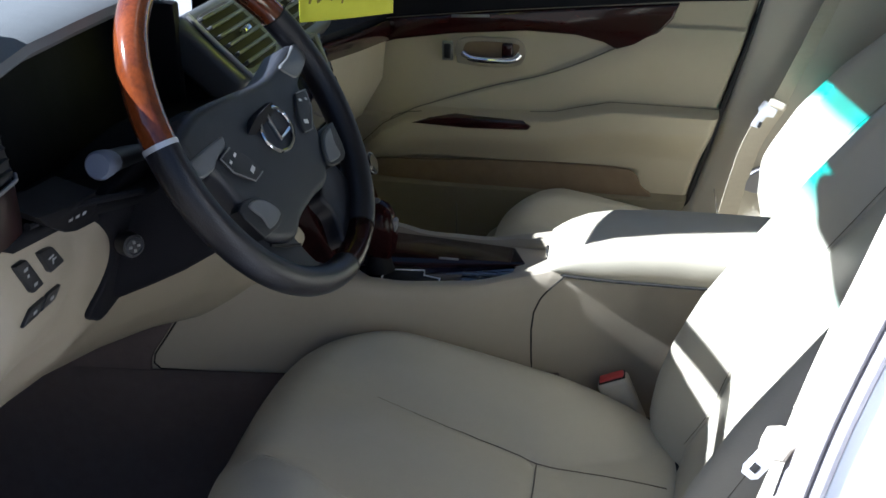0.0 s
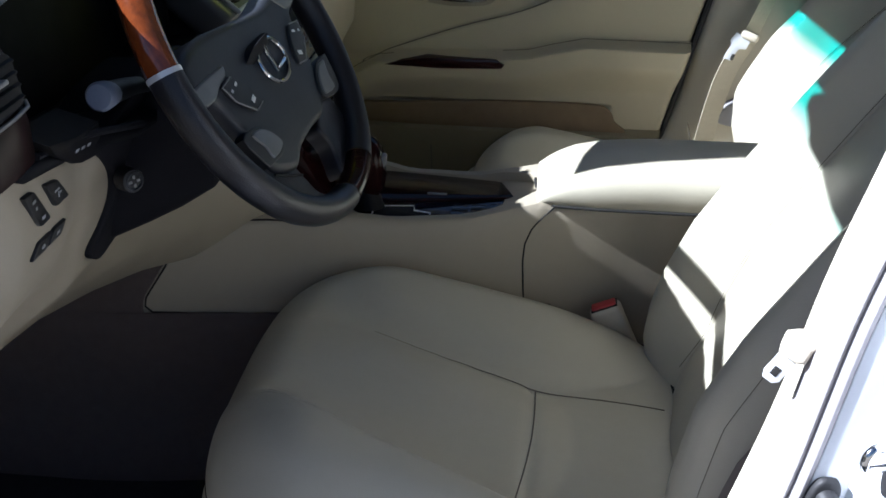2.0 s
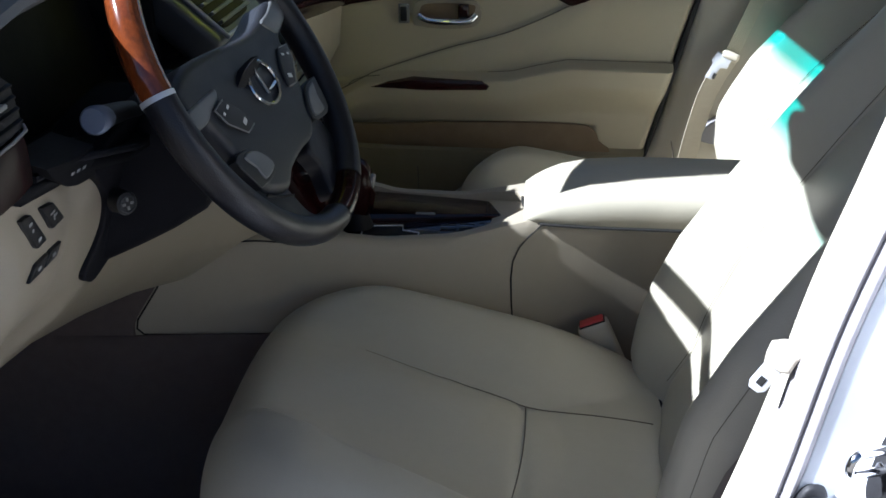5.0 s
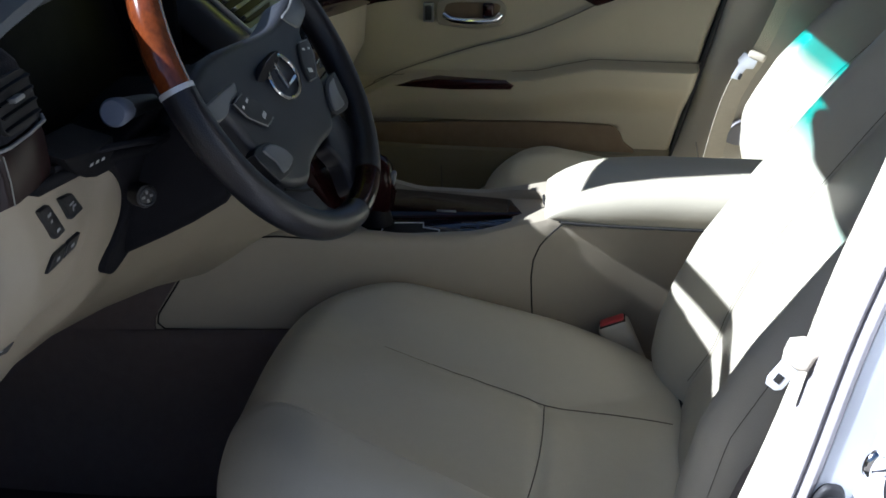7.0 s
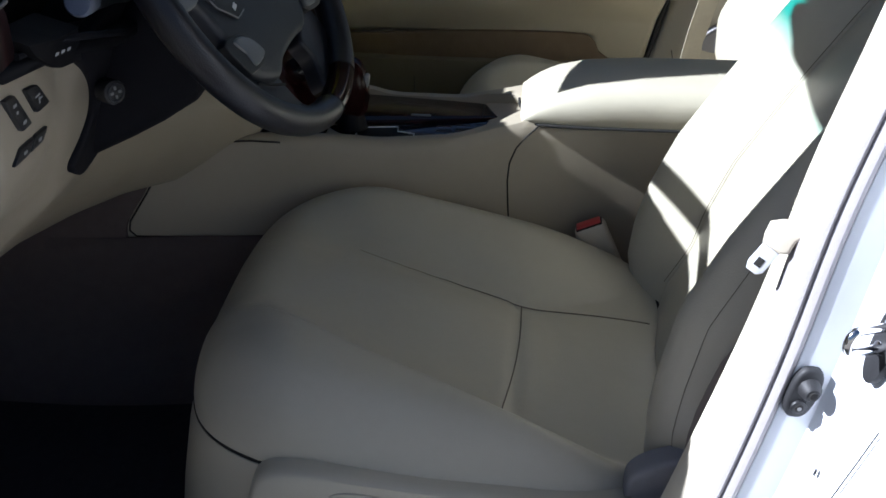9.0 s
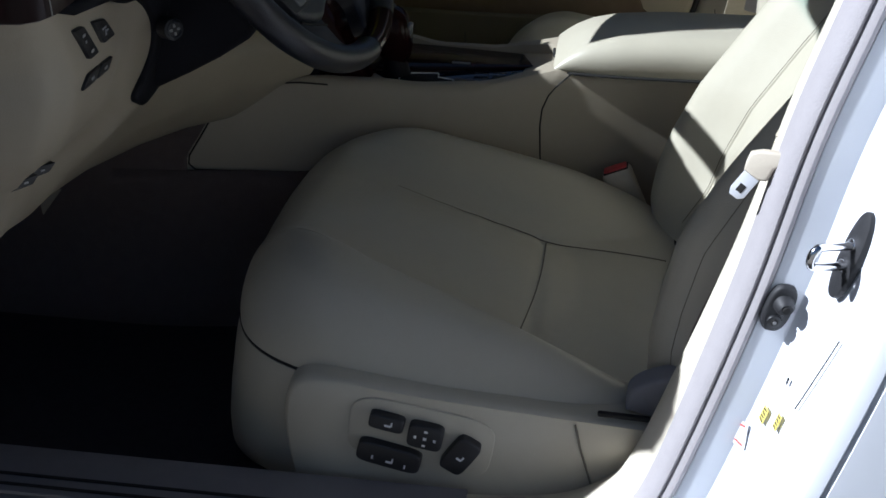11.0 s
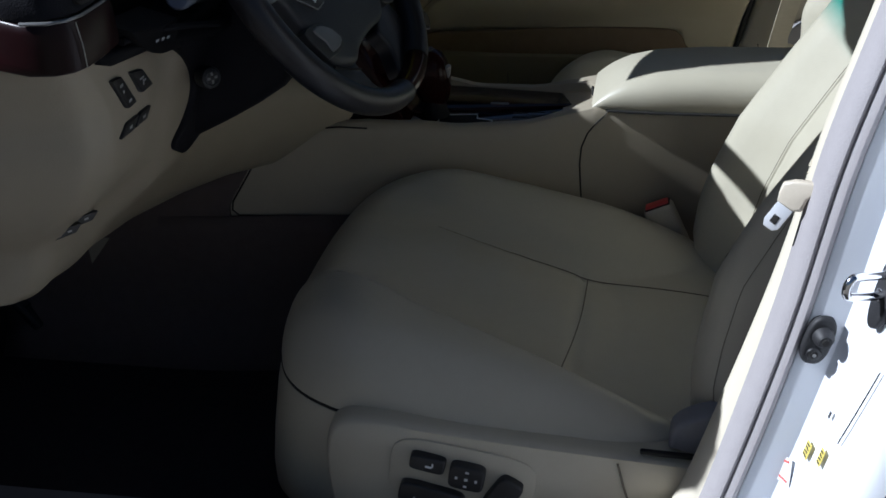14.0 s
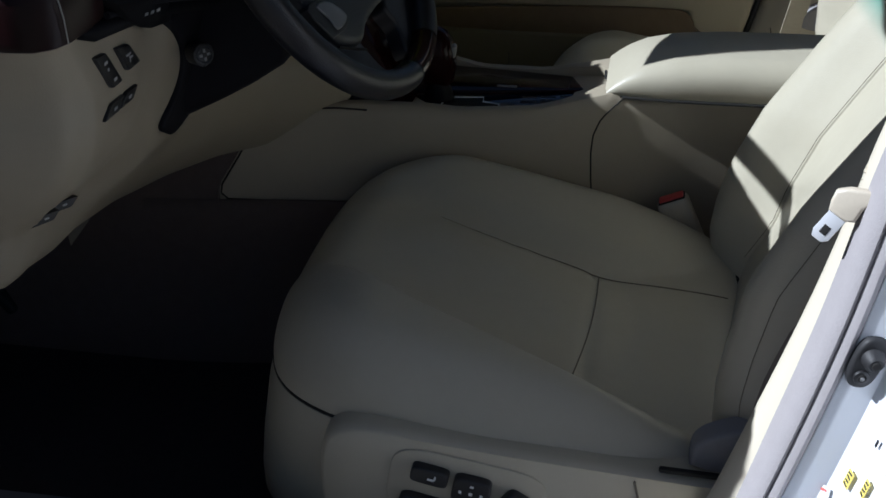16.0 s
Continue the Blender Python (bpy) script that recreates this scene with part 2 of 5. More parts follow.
def tube(points, r, n=10, caps=True, closed=False, bm=None, flat=1.0, up=None):
    """A round (or flattened) bar along the points; r a number or one per point."""
    pts = [Vector(p) for p in points]
    rs = [float(r)] * len(pts) if isinstance(r, (int, float)) else [float(q) for q in r]
    rings = []
    ref = Vector(up) if up else None
    for i, p in enumerate(pts):
        a = pts[i - 1] if i or closed else p
        b = pts[(i + 1) % len(pts)] if i < len(pts) - 1 or closed else p
        t = (b - a).normalized()
        if ref is None:
            ref = t.orthogonal()
        s = (ref - ref.dot(t) * t).normalized()
        if not up:
            ref = s
        q = t.cross(s)
        rings.append([p + rs[i] * (math.cos(w) * q + flat * math.sin(w) * s) for w in (2 * math.pi * k / n for k in range(n))])
    if closed:
        rings.append(rings[0])
        out = loft(rings, True, False, bm)
        bmesh.ops.remove_doubles(out, verts=out.verts, dist=1e-6)
        return out
    return loft(rings, True, caps, bm)


def interp(x, xs, ys):
    return float(np.interp(x, xs, ys))


def ss(x, a, b):
    t = min(1.0, max(0.0, (x - a) / (b - a)))
    return t * t * (3 - 2 * t)


def disc(r, depth, m, seg=28, bevel=0.0, bm=None):
    pts = [(r * math.cos(2 * math.pi * k / seg), r * math.sin(2 * math.pi * k / seg)) for k in range(seg)]
    return prism(pts, depth, m, bevel, 2, bm)


def oval(a, b, n=32, e=2.0):
    out = []
    for k in range(n):
        w = 2 * math.pi * k / n
        c, s = math.cos(w), math.sin(w)
        out.append((a * math.copysign(abs(c) ** (2 / e), c), b * math.copysign(abs(s) ** (2 / e), s)))
    return out


def frame_at(at, normal, up=(0, 0, 1)):
    """A pose whose z is the normal and whose y is as near to up as can be."""
    z = Vector(normal).normalized()
    x = Vector(up).cross(z).normalized()
    y = z.cross(x)
    m = Matrix((x, y, z)).transposed().to_4x4()
    m.translation = at
    return m

# ---- setting: ground, floor, sill and pillar, roof ----
bm = bmesh.new()
bmesh.ops.create_grid(bm, x_segments=2, y_segments=2, size=900)
ground = solo("ground", bm, M["asphalt"], "pale grey concrete of an open parking area", "ground", "structure")

# carpeted floor with its tunnel and toe board
rings = []
for x, z in ((-0.98, 0.80), (-0.90, 0.66), (-0.78, 0.42), (-0.66, 0.315), (-0.55, 0.30), (0.2, 0.30), (0.55, 0.31), (0.62, 0.36), (1.3, 0.36)):
    ring = []
    for y in np.linspace(-0.70, 0.70, 29):
        tunnel = 0.16 * (1 - ss(abs(y), 0.12, 0.22))
        ring.append((x, y, max(z, min(z + tunnel, z + tunnel))))
    rings.append(ring)
bm = loft(rings, closed=False)
floor = solo("floor", bm, M["carpet"], "dark grey-brown carpet of the footwell", "floor", "structure")
floor.modifiers.new("thickness", "SOLIDIFY").thickness = 0.02

# the door opening's edge on the driver's side: along the sill, round the corner and up the pillar
EDGE = smooth_line([(-1.0, 0, 0.40), (-0.5, 0, 0.405), (0.0, 0, 0.408), (0.22, 0, 0.412), (0.335, 0, 0.425), (0.392, 0, 0.455), (0.424, 0, 0.50),
                    (0.456, 0, 0.62), (0.489, 0, 0.775), (0.513, 0, 0.921), (0.540, 0, 1.036), (0.57, 0, 1.16), (0.60, 0, 1.30)], 6)


def sweep(profile, mat_name, name, label, category, sgn=1, closed=False, parent=None, kind="structure", dx=0.0, lean=None):
    """A profile of (offset from the opening's edge, y) along that edge."""
    rings = []
    for i, p in enumerate(EDGE):
        a, b = EDGE[max(0, i - 1)], EDGE[min(len(EDGE) - 1, i + 1)]
        t = (b - a).normalized()
        out = Vector((t.z, 0, -t.x))
        more = interp(p.z, *lean) if lean else 0.0
        rings.append([(p.x + dx + (o + more) * out.x, sgn * y, p.z + (o + more) * out.z) for o, y in profile])
    bm = loft(rings, closed=closed, caps=closed)
    if parent:
        return part(name, bm, M[mat_name], parent, label)
    ob = solo(name, bm, M[mat_name], label, category, kind)
    return ob


JP = [(0.0350, -0.738), (0.0362, -0.7500), (0.045, -0.7510), (0.066, -0.7480), (0.070, -0.7525), (0.0765, -0.777), (0.083, -0.807), (0.089, -0.832), (0.096, -0.845)]
jamb = sweep([(0.10, -0.66), (0.040, -0.68), (0.028, -0.70), (0.026, -0.722)] + JP + [(0.106, -0.851), (0.115, -0.853), (0.118, -0.849), (0.121, -0.853), (0.14, -0.856), (0.20, -0.860), (0.32, -0.862)], "paint", "pillar_left",
             "white painted body pillar and sill of the driver's door opening", "pillar")
sweep([(0.011, -0.714), (0.012, -0.732), (0.016, -0.745), (0.0215, -0.749), (0.0245, -0.7468), (0.0275, -0.7505), (0.031, -0.753), (0.0355, -0.750), (0.037, -0.738)], "rubber", "weatherstrip",
      "grey rubber weatherstrip along the driver's door opening", "weatherstrip", closed=True)
# beige trim inside the pillar
sweep([(0.10, -0.60), (0.04, -0.630), (0.012, -0.660), (0.002, -0.682), (0.001, -0.697), (0.006, -0.710), (0.014, -0.719), (0.021, -0.724)], "trimcream", "pillar_trim",
      "beige plastic trim inside the driver's side pillar and sill", "pillar trim", lean=([0.5, 0.65, 0.85, 1.0], [-0.004, 0.001, 0.010, 0.012]))

# right-hand side: pillar trim, sill and outer side
sweep([(0.30, -0.665), (0.16, -0.675), (0.06, -0.692), (0.02, -0.705), (0.004, -0.722), (0.002, -0.745), (0.03, -0.80), (0.10, -0.90), (0.40, -0.91)], "trimcream", "pillar_right",
      "beige trim of the passenger's side pillar", "pillar trim", sgn=-1, dx=0.112)
# roof with its header, side rails and rear
bm = bmesh.new()
rings = []
for x, z in ((-0.004, 1.402), (0.004, 1.392), (0.05, 1.395), (0.3, 1.43), (0.8, 1.46), (1.6, 1.43), (2.0, 1.36)):
    rings.append([(x, y, z + 0.02 - 0.09 * (abs(y) / 0.66) ** 3.2) for y in np.linspace(-0.64, 0.64, 21)])
bm = loft(rings, closed=False)
roof = solo("ceiling", bm, M["roofcloth"], "cream cloth headliner under the car's roof", "ceiling", "structure")
md = roof.modifiers.new("thickness", "SOLIDIFY")
md.thickness, md.offset = 0.03, 1
# windscreen pillars, rear end and the bodywork ahead that close the cabin
for nm, line, half in (("pillar_front_left", [(0.12, -0.665, 1.375), (-0.15, -0.70, 1.275), (-0.30, -0.71, 1.20), (-0.55, -0.735, 1.09), (-0.95, -0.78, 0.93)], 0.086),
                       ("pillar_front_right", [(0.14, 0.61, 1.375), (-0.15, 0.615, 1.275), (-0.30, 0.62, 1.20), (-0.55, 0.64, 1.09), (-0.95, 0.70, 0.93)], 0.088)):
    rings = []
    for p in smooth_line(line, 6):
        rings.append([(p.x - 0.5 * 0.026 * s, p.y + half * c, p.z + 0.026 * s) for c, s in oval(1, 1, 16, 3.0)])
    solo(nm, loft(rings), M["beige"], "windscreen pillar with beige trim", "pillar", "structure")
# windscreen with a blue-green shade band along its top
rings = []
for t in np.linspace(0, 1, 41):
    half = 0.63 + 0.10 * t
    rings.append([(0.006 - 0.985 * t - 0.22 * t * (1 - t) * (1 - (y / half) ** 2), y, 1.398 - 0.468 * t + 0.02 * (1 - t) - 0.09 * (1 - t) * (abs(y) / 0.66) ** 3.2) for y in np.linspace(-half, half, 17)])
windscreen = solo("windscreen", loft(rings, closed=False), M["windscreen"], "clear windscreen with a blue-green shade band", "windscreen", "structure")
uv = windscreen.data.uv_layers.new(name="height")
for lp in windscreen.data.loops:
    uv.data[lp.index].uv = ((lp.vertex_index % 17) / 16, (lp.vertex_index // 17) / 40)
# the driver's door, swung wide open ahead of the opening
# out of view; its angle is set to screen the cabin from sky light
DH, DA = Vector((-0.78, -0.885, 0)), radians(64)
dm = Matrix.Translation(DH) @ Matrix.Rotation(-DA, 4, "Z")
bm = bmesh.new()
rounded((1.06, 0.09, 0.60), 0.03, 3, dm @ pose(0.53, 0, 0.66), bm)
door = solo("door_open", bm, M["beige"], "open driver's door with beige trim", "car door", "structure")
# unseen frame and dark pane, added to dim the light from the front left
line = [(0.10, 0.95), (0.22, 1.06), (0.50, 1.24), (0.78, 1.35), (0.98, 1.36), (1.04, 1.20), (1.05, 0.95)]
part("window_frame", tube([dm @ Vector((x, 0, z)) for x, z in line], 0.024, 10), M["deepblack"], door, "black window frame")
part("pane", prism(line, 0.004, dm @ pose(0, 0, 0, 90, 0, 0)), M["sideglass"], door, "unseen window pane, darkened to hold back sky light")
bm = bmesh.new()
rounded((0.06, 1.5, 0.85), 0.02, 2, pose(1.55, 0, 0.78), bm)
solo("wall_rear", bm, M["beige"], "beige rear end of the cabin", "wall", "structure")
bm = bmesh.new()
rounded((0.05, 1.56, 0.62), 0.01, 2, pose(-1.02, 0, 0.62), bm)
solo("wall_front", bm, M["dash"], "dark bulkhead behind the pedals", "wall", "structure")
bm = loft([[(x, y, z - 0.10 * (abs(y) / 0.9) ** 3) for y in np.linspace(-0.9, 0.9, 13)] for x, z in ((-0.98, 0.96), (-1.4, 0.93), (-1.9, 0.84), (-2.1, 0.6), (-2.12, 0.25))], closed=False)
hood = solo("bonnet", bm, M["paint"], "white painted bonnet of the car", "bonnet", "structure")
hood.modifiers.new("thickness", "SOLIDIFY").thickness = 0.01
for sgn, nm in ((1, "wall_right"),):
    bm = bmesh.new()
    rounded((1.30, 0.05, 0.70), 0.02, 2, pose(1.15, sgn * 0.86, 0.62), bm)
    rounded((1.75, 0.05, 0.62), 0.02, 2, pose(-0.425, sgn * 0.87, 0.60), bm)
    solo(nm, bm, M["paint"], "white painted side of the car", "wall", "structure")
bm = bmesh.new()
rounded((1.0, 0.05, 0.72), 0.02, 2, pose(1.20, -0.875, 0.62), bm)
solo("wall_left", bm, M["paint"], "white painted rear door beside the pillar", "wall", "structure")
bm = bmesh.new()
rounded((0.85, 0.05, 0.74), 0.02, 2, pose(-1.03, -0.855, 0.58), bm)
solo("wall_front_left", bm, M["paint"], "white painted front wing ahead of the door opening", "wall", "structure")
bm = bmesh.new()
rounded((0.36, 0.03, 0.62), 0.01, 2, pose(-0.82, -0.735, 0.62), bm)
solo("wall_kick_panel", bm, M["carpet"], "dark carpeted kick panel beside the pedals", "wall", "structure")


# ---- seats ----
from mathutils.bvhtree import BVHTree


def seat(name, label, cy, m, dx, switches, sink=0.0, recline=0.0):
    """cy: middle; m: +1 with the outer side towards -y; dx: how far it is slid back."""
    T = thing(name, (0.2 + dx, cy, 0.33), label, "car seat")

    def W(x, v, z):
        return Vector((x + dx + recline * max(0.0, z - 0.62), cy + m * v, z))

    def outline(w, grow=0.0):
        c, s = math.cos(w), math.sin(w)
        e = 4.6
        ux = math.copysign(abs(c) ** (2 / e), c)
        uv = math.copysign(abs(s) ** (2 / e), s)
        x = 0.215 + (0.268 + grow) * ux
        half = interp(x, [-0.06, 0.05, 0.2, 0.5], [0.232, 0.250, 0.256, 0.252])
        return x, (half + grow) * uv

    def SEAM(x):
        return interp(x, [0.0, 0.078, 0.213, 0.306, 0.391, 0.47], [0.125, 0.114, 0.094, 0.077, 0.076, 0.071])

    def ridge(x):
        return interp(x, [-0.05, 0.007, 0.118, 0.226, 0.328, 0.40, 0.5], [-0.10, -0.106, -0.146, -0.174, -0.205, -0.22, -0.225])

    def top(x, v):
        zc = 0.598 - sink - 0.25 * (x - 0.05) - 0.9 * max(0, 0.03 - x) ** 1.6
        s_, r_ = SEAM(x), ridge(x)
        if v >= 0:
            bol = (0.026 * ss(v, s_ - 0.012, s_ + 0.055) + 0.026 * ss(v, s_ + 0.02, 0.20)) * (0.3 + 0.7 * ss(x, -0.02, 0.13)) * (1 - 0.35 * ss(x, 0.3, 0.5))
        else:
            bol = 0.050 * ss(v, r_ + 0.056, r_ - 0.006) * (0.35 + 0.65 * ss(x, -0.04, 0.08)) * (1 - 0.3 * ss(x, 0.3, 0.5))
            out = max(0.0, r_ - 0.006 - v) / max(0.05, 0.256 + r_ - 0.006)
            bol -= 0.046 * min(1.0, out) ** 2.4
        groove = -0.0035 * math.exp(-((v - s_) / 0.007) ** 2) * ss(x, 0.05, 0.2)
        if r_ + 0.06 < v < s_:
            groove -= 0.0035 * math.exp(-((x - 0.303) / 0.007) ** 2)
        return zc + bol + groove + 0.008 * max(0, 1 - ((v + 0.02) / 0.12) ** 2)

    NA, NR = 180, 46
    bm = bmesh.new()
    rows = []
    for k in range(NR + 1):
        s = 1 - (1 - k / NR) ** 1.6 if k else 0.0
        row = []
        for j in range(NA):
            ox, ov = outline(2 * math.pi * j / NA)
            x, v = 0.215 + (ox - 0.215) * s, ov * s
            d = (1 - s) * 0.25
            g = math.sqrt(max(0.0, 1 - (1 - min(1, d / 0.062)) ** 2))
            zs = 0.540 - sink - 0.05 * (x - 0.05)
            zt = max(top(x, v), zs + 0.005)
            row.append(W(x, v, zs + (zt - zs) * g))
        rows.append(row)
    vs = []
    c = bm.verts.new(rows[0][0])
    for row in rows[1:]:
        vs.append([bm.verts.new(p) for p in row])
    for j in range(NA):
        bm.faces.new((c, vs[0][j], vs[0][(j + 1) % NA]))
    for a, b in zip(vs, vs[1:]):
        for j in range(NA):
            bm.faces.new((a[j], b[j], b[(j + 1) % NA], a[(j + 1) % NA]))
    rim = [bm.verts.new(Vector(v.co) + Vector((0, 0, -0.03))) for v in vs[-1]]
    for j in range(NA):
        bm.faces.new((vs[-1][j], rim[j], rim[(j + 1) % NA], vs[-1][(j + 1) % NA]))
    tree = BVHTree.FromBMesh(bm)
    cushion = part("cushion", bm, M["leather"], T, "cream leather cushion with raised bolsters")

    def on(x, v, up=0.0012):
        p = W(x, v, 1.0)
        hit = tree.ray_cast(p, Vector((0, 0, -1)))[0]
        return (hit if hit else W(x, v, top(x, v))) + Vector((0, 0, up))

    # stitched seams of the centre panel
    pts = [on(x, SEAM(x), 0.0004) for x in np.linspace(0.10, 0.465, 40)]
    part("seam", tube(pts, [0.0003 + 0.0006 * ss(x, 0.12, 0.30) for x in np.linspace(0.10, 0.465, 40)], 6), M["seam"], cushion)
    pts = [on(0.306 - 0.015 * (0.077 - v) / 0.21 + 0.006 * math.sin(math.pi * (0.077 - v) / 0.21), v, 0.0004) for v in np.linspace(-0.132, 0.077, 24)]
    part("seam", tube(pts, 0.0008, 6), M["seam"], cushion)
    # gathered leather folds at the front corner of the outer bolster
    for k in range(3):
        pts = [on(0.0 + 0.006 * k + 0.07 * u, -0.112 + 0.010 * k - 0.022 * u + 0.012 * math.sin(math.pi * u), 0.0002) for u in np.linspace(0, 1, 10)]
        part("fold", tube(pts, [0.0006 * math.sin(math.pi * u) + 0.0002 for u in np.linspace(0, 1, 10)], 6), M["leather"], cushion)
    # base below the cushion, all round
    rings = []
    for z, g in ((0.541, -0.006), (0.536, 0.001), (0.51, 0.004), (0.44, 0.004), (0.39, 0.002), (0.362, -0.002), (0.352, -0.010), (0.348, -0.04)):
        rings.append([W(outline(2 * math.pi * j / 96, g)[0] - 0.19 * max(0.0, 0.53 - z) * (1 - ss(outline(2 * math.pi * j / 96, g)[0], -0.04, 0.10)), outline(2 * math.pi * j / 96, g)[1], z - sink * (z > 0.45) - 0.05 * (outline(2 * math.pi * j / 96)[0] - 0.05)) for j in range(96)])
    part("seat_base", loft(rings), M["leather"], T)
    pts = [W(*outline(2 * math.pi * j / 96, -0.0015), 0.5395 - sink - 0.05 * (outline(2 * math.pi * j / 96)[0] - 0.05)) for j in range(96)]
    part("piping", tube(pts, 0.003, 6, closed=True), M["gap"], T)
    # side valance with the switches
    prof = [(0.042, 0.40), (0.036, 0.46), (0.040, 0.515), (0.056, 0.545), (0.10, 0.552), (0.22, 0.541), (0.36, 0.531), (0.50, 0.522), (0.56, 0.515),
            (0.56, 0.37), (0.40, 0.352), (0.10, 0.356), (0.058, 0.372)]
    prof = [(p.x, p.z) for p in smooth_line([(x, 0, z) for x, z in prof] + [(0.042, 0, 0.40)], 5)][:-1]
    bm = bmesh.new()
    ring = list(prof)
    cx, cz = 0.3, 0.45
    layers = []
    for v, sc in ((-0.235, 1.0), (-0.250, 1.0), (-0.262, 0.995), (-0.269, 0.975), (-0.272, 0.94), (-0.273, 0.6)):
        layers.append([W(cx + (x - cx) * (1 - (1 - sc) * 0.45), v, cz + (z - cz) * sc - sink * 0.75) for x, z in ring])
    valance = part("valance", loft(layers), M["leather"], T, "cream padded side panel")
    part("seam", tube([W(0.365, -0.2745, 0.522), W(0.372, -0.2745, 0.49), W(0.392, -0.2745, 0.42), W(0.40, -0.272, 0.37)], 0.0012, 6), M["seam"], valance)
    part("slot", rounded((0.075, 0.006, 0.006), 0.002, 2, Matrix.Translation(W(0.425, -0.268, 0.535)) @ pose(0, 0, 0, 0, 2, 0)), M["gap"], T)
    if switches:
        plate_m = Matrix.Translation(W(0.195, -0.2735, 0.482)) @ pose(0, 0, 0, 90, 0, 0) @ pose(0, 0, 0, 0, 0, -9)
        pan = part("switch_panel", prism(oval(0.082, 0.044, 36, 4.5), 0.004, plate_m @ pose(0, 0, 0.0016), 0.0015), M["leather"], T, "raised cream switch surround")

        def key(nm, px, pz, w, h, turn, e=5.0, depth=0.010, dot=True):
            mm = Matrix.Translation(W(px, -0.2755, pz)) @ pose(0, 0, 0, 90, 0, 0) @ pose(0, 0, 0, 0, 0, turn)
            kk = part(nm, prism(oval(w / 2, h / 2, 28, e), depth + 0.004, mm @ pose(0, 0, depth), 0.003, 3), M["black"], pan, "black rocker switch")
            return kk, mm @ pose(0, 0, depth + 0.0004)

        k1, a1 = key("switch", 0.159, 0.506, 0.040, 0.021, -12)
        k2, a2 = key("switch", 0.202, 0.491, 0.040, 0.034, -10)
        k3, a3 = key("switch", 0.160, 0.457, 0.074, 0.031, -13)
        k4, a4 = key("switch", 0.241, 0.468, 0.030, 0.052, -32)
        for kk, aa, marks in ((k1, a1, [(0.002, -0.001, 0.007, 0.003), (0.006, 0.002, 0.002, 0.006)]),
                              (k2, a2, [(0, 0, 0.004, 0.004), (-0.011, 0, 0.003, 0.004), (0.011, 0, 0.003, 0.004), (0, 0.010, 0.004, 0.003), (0, -0.010, 0.004, 0.003)]),
                              (k3, a3, [(-0.018, -0.004, 0.002, 0.006), (0.002, -0.005, 0.008, 0.003), (0.005, -0.002, 0.002, 0.006), (0.02, -0.006, 0.002, 0.006)]),
                              (k4, a4, [(0, -0.002, 0.007, 0.003), (0.003, 0.001, 0.002, 0.006)])):
            bm = bmesh.new()
            for x, y, w, h in marks:
                rounded((w, h, 0.0006), 0.0002, 1, aa @ pose(x, y, 0), bm)
            part("symbol", bm, M["white"], kk)

    # backrest
    def front(z):
        return interp(z, [0.47, 0.55, 0.60, 0.652, 0.721, 0.82, 0.898, 0.989, 1.10, 1.18], [0.455, 0.442, 0.448, 0.463, 0.492, 0.552, 0.602, 0.664, 0.74, 0.79])

    def dish_at(a, z):
        return 0.066 * (1 - ss(a, 0.50, 0.80)) * interp(z, [0.5, 0.60, 0.95, 1.12], [0.35, 1, 0.8, 0.3]) - 0.012 * (1 - ss(a, 0.0, 0.5))

    def outer_lift(u, z):
        """The outer bolster stands further forward than the inner one."""
        return 0.052 * ss(-u, 0.50, 0.84) * (1 - ss(-u, 0.90, 1.0) * 0.35) * interp(z, [0.50, 0.57, 0.65, 0.73, 0.80, 0.95, 1.10], [0.0, 0.12, 0.42, 0.80, 1, 1, 0.2])

    rings = []
    zs = list(np.linspace(0.47, 1.14, 44)) + [1.155, 1.163]
    for z in zs:
        w = interp(z, [0.47, 0.55, 0.65, 0.80, 0.95, 1.08, 1.14, 1.163], [0.225, 0.245, 0.252, 0.252, 0.24, 0.215, 0.19, 0.12])
        th = interp(z, [0.47, 0.9, 1.10, 1.14, 1.163], [0.15, 0.13, 0.11, 0.09, 0.04])
        xf = front(z) + interp(z, [1.1, 1.163], [0, 0.03])
        ring = []
        for k in range(41):
            v = -1 + 2 * k / 40
            vv = w * math.copysign(1 - (1 - abs(v)) ** 1.25, v)
            a = abs(vv) / w
            dish = dish_at(a, z)
            edge = 0.060 * max(0.0, (a - 0.80) / 0.20) ** 2.2 - outer_lift(vv / w, z)
            groove = 0.004 * math.exp(-((a - 0.53) / 0.025) ** 2)
            ring.append(W(xf + dish + edge + groove, vv, z))
        for k in range(13):
            v = 1 - 2 * k / 12
            ring.append(W(xf + th + 0.02 - 0.035 * abs(v) ** 4, w * 0.985 * v, z + 0.0))
        rings.append(ring)
    back = part("backrest", loft(rings), M["leather"], T, "cream leather backrest with side bolsters")

    def bfront(z, a, sg):
        w = interp(z, [0.47, 0.55, 0.65, 0.80, 0.95, 1.08], [0.225, 0.245, 0.252, 0.252, 0.24, 0.215])
        dish = dish_at(a, z)
        edge = 0.060 * max(0.0, (a - 0.80) / 0.20) ** 2.2 - outer_lift(sg * a, z)
        return W(front(z) + dish + edge - 0.0005, sg * w * a, z)

    for sg in (-1, 1):
        part("seam", tube([bfront(z, 0.53, sg) for z in np.linspace(0.55, 1.09, 30)], 0.0005, 6), M["seam"], back)
        part("seam", tube([bfront(z, 0.93, sg) for z in np.linspace(0.56, 1.09, 30)], 0.00035, 6), M["seam"], back)
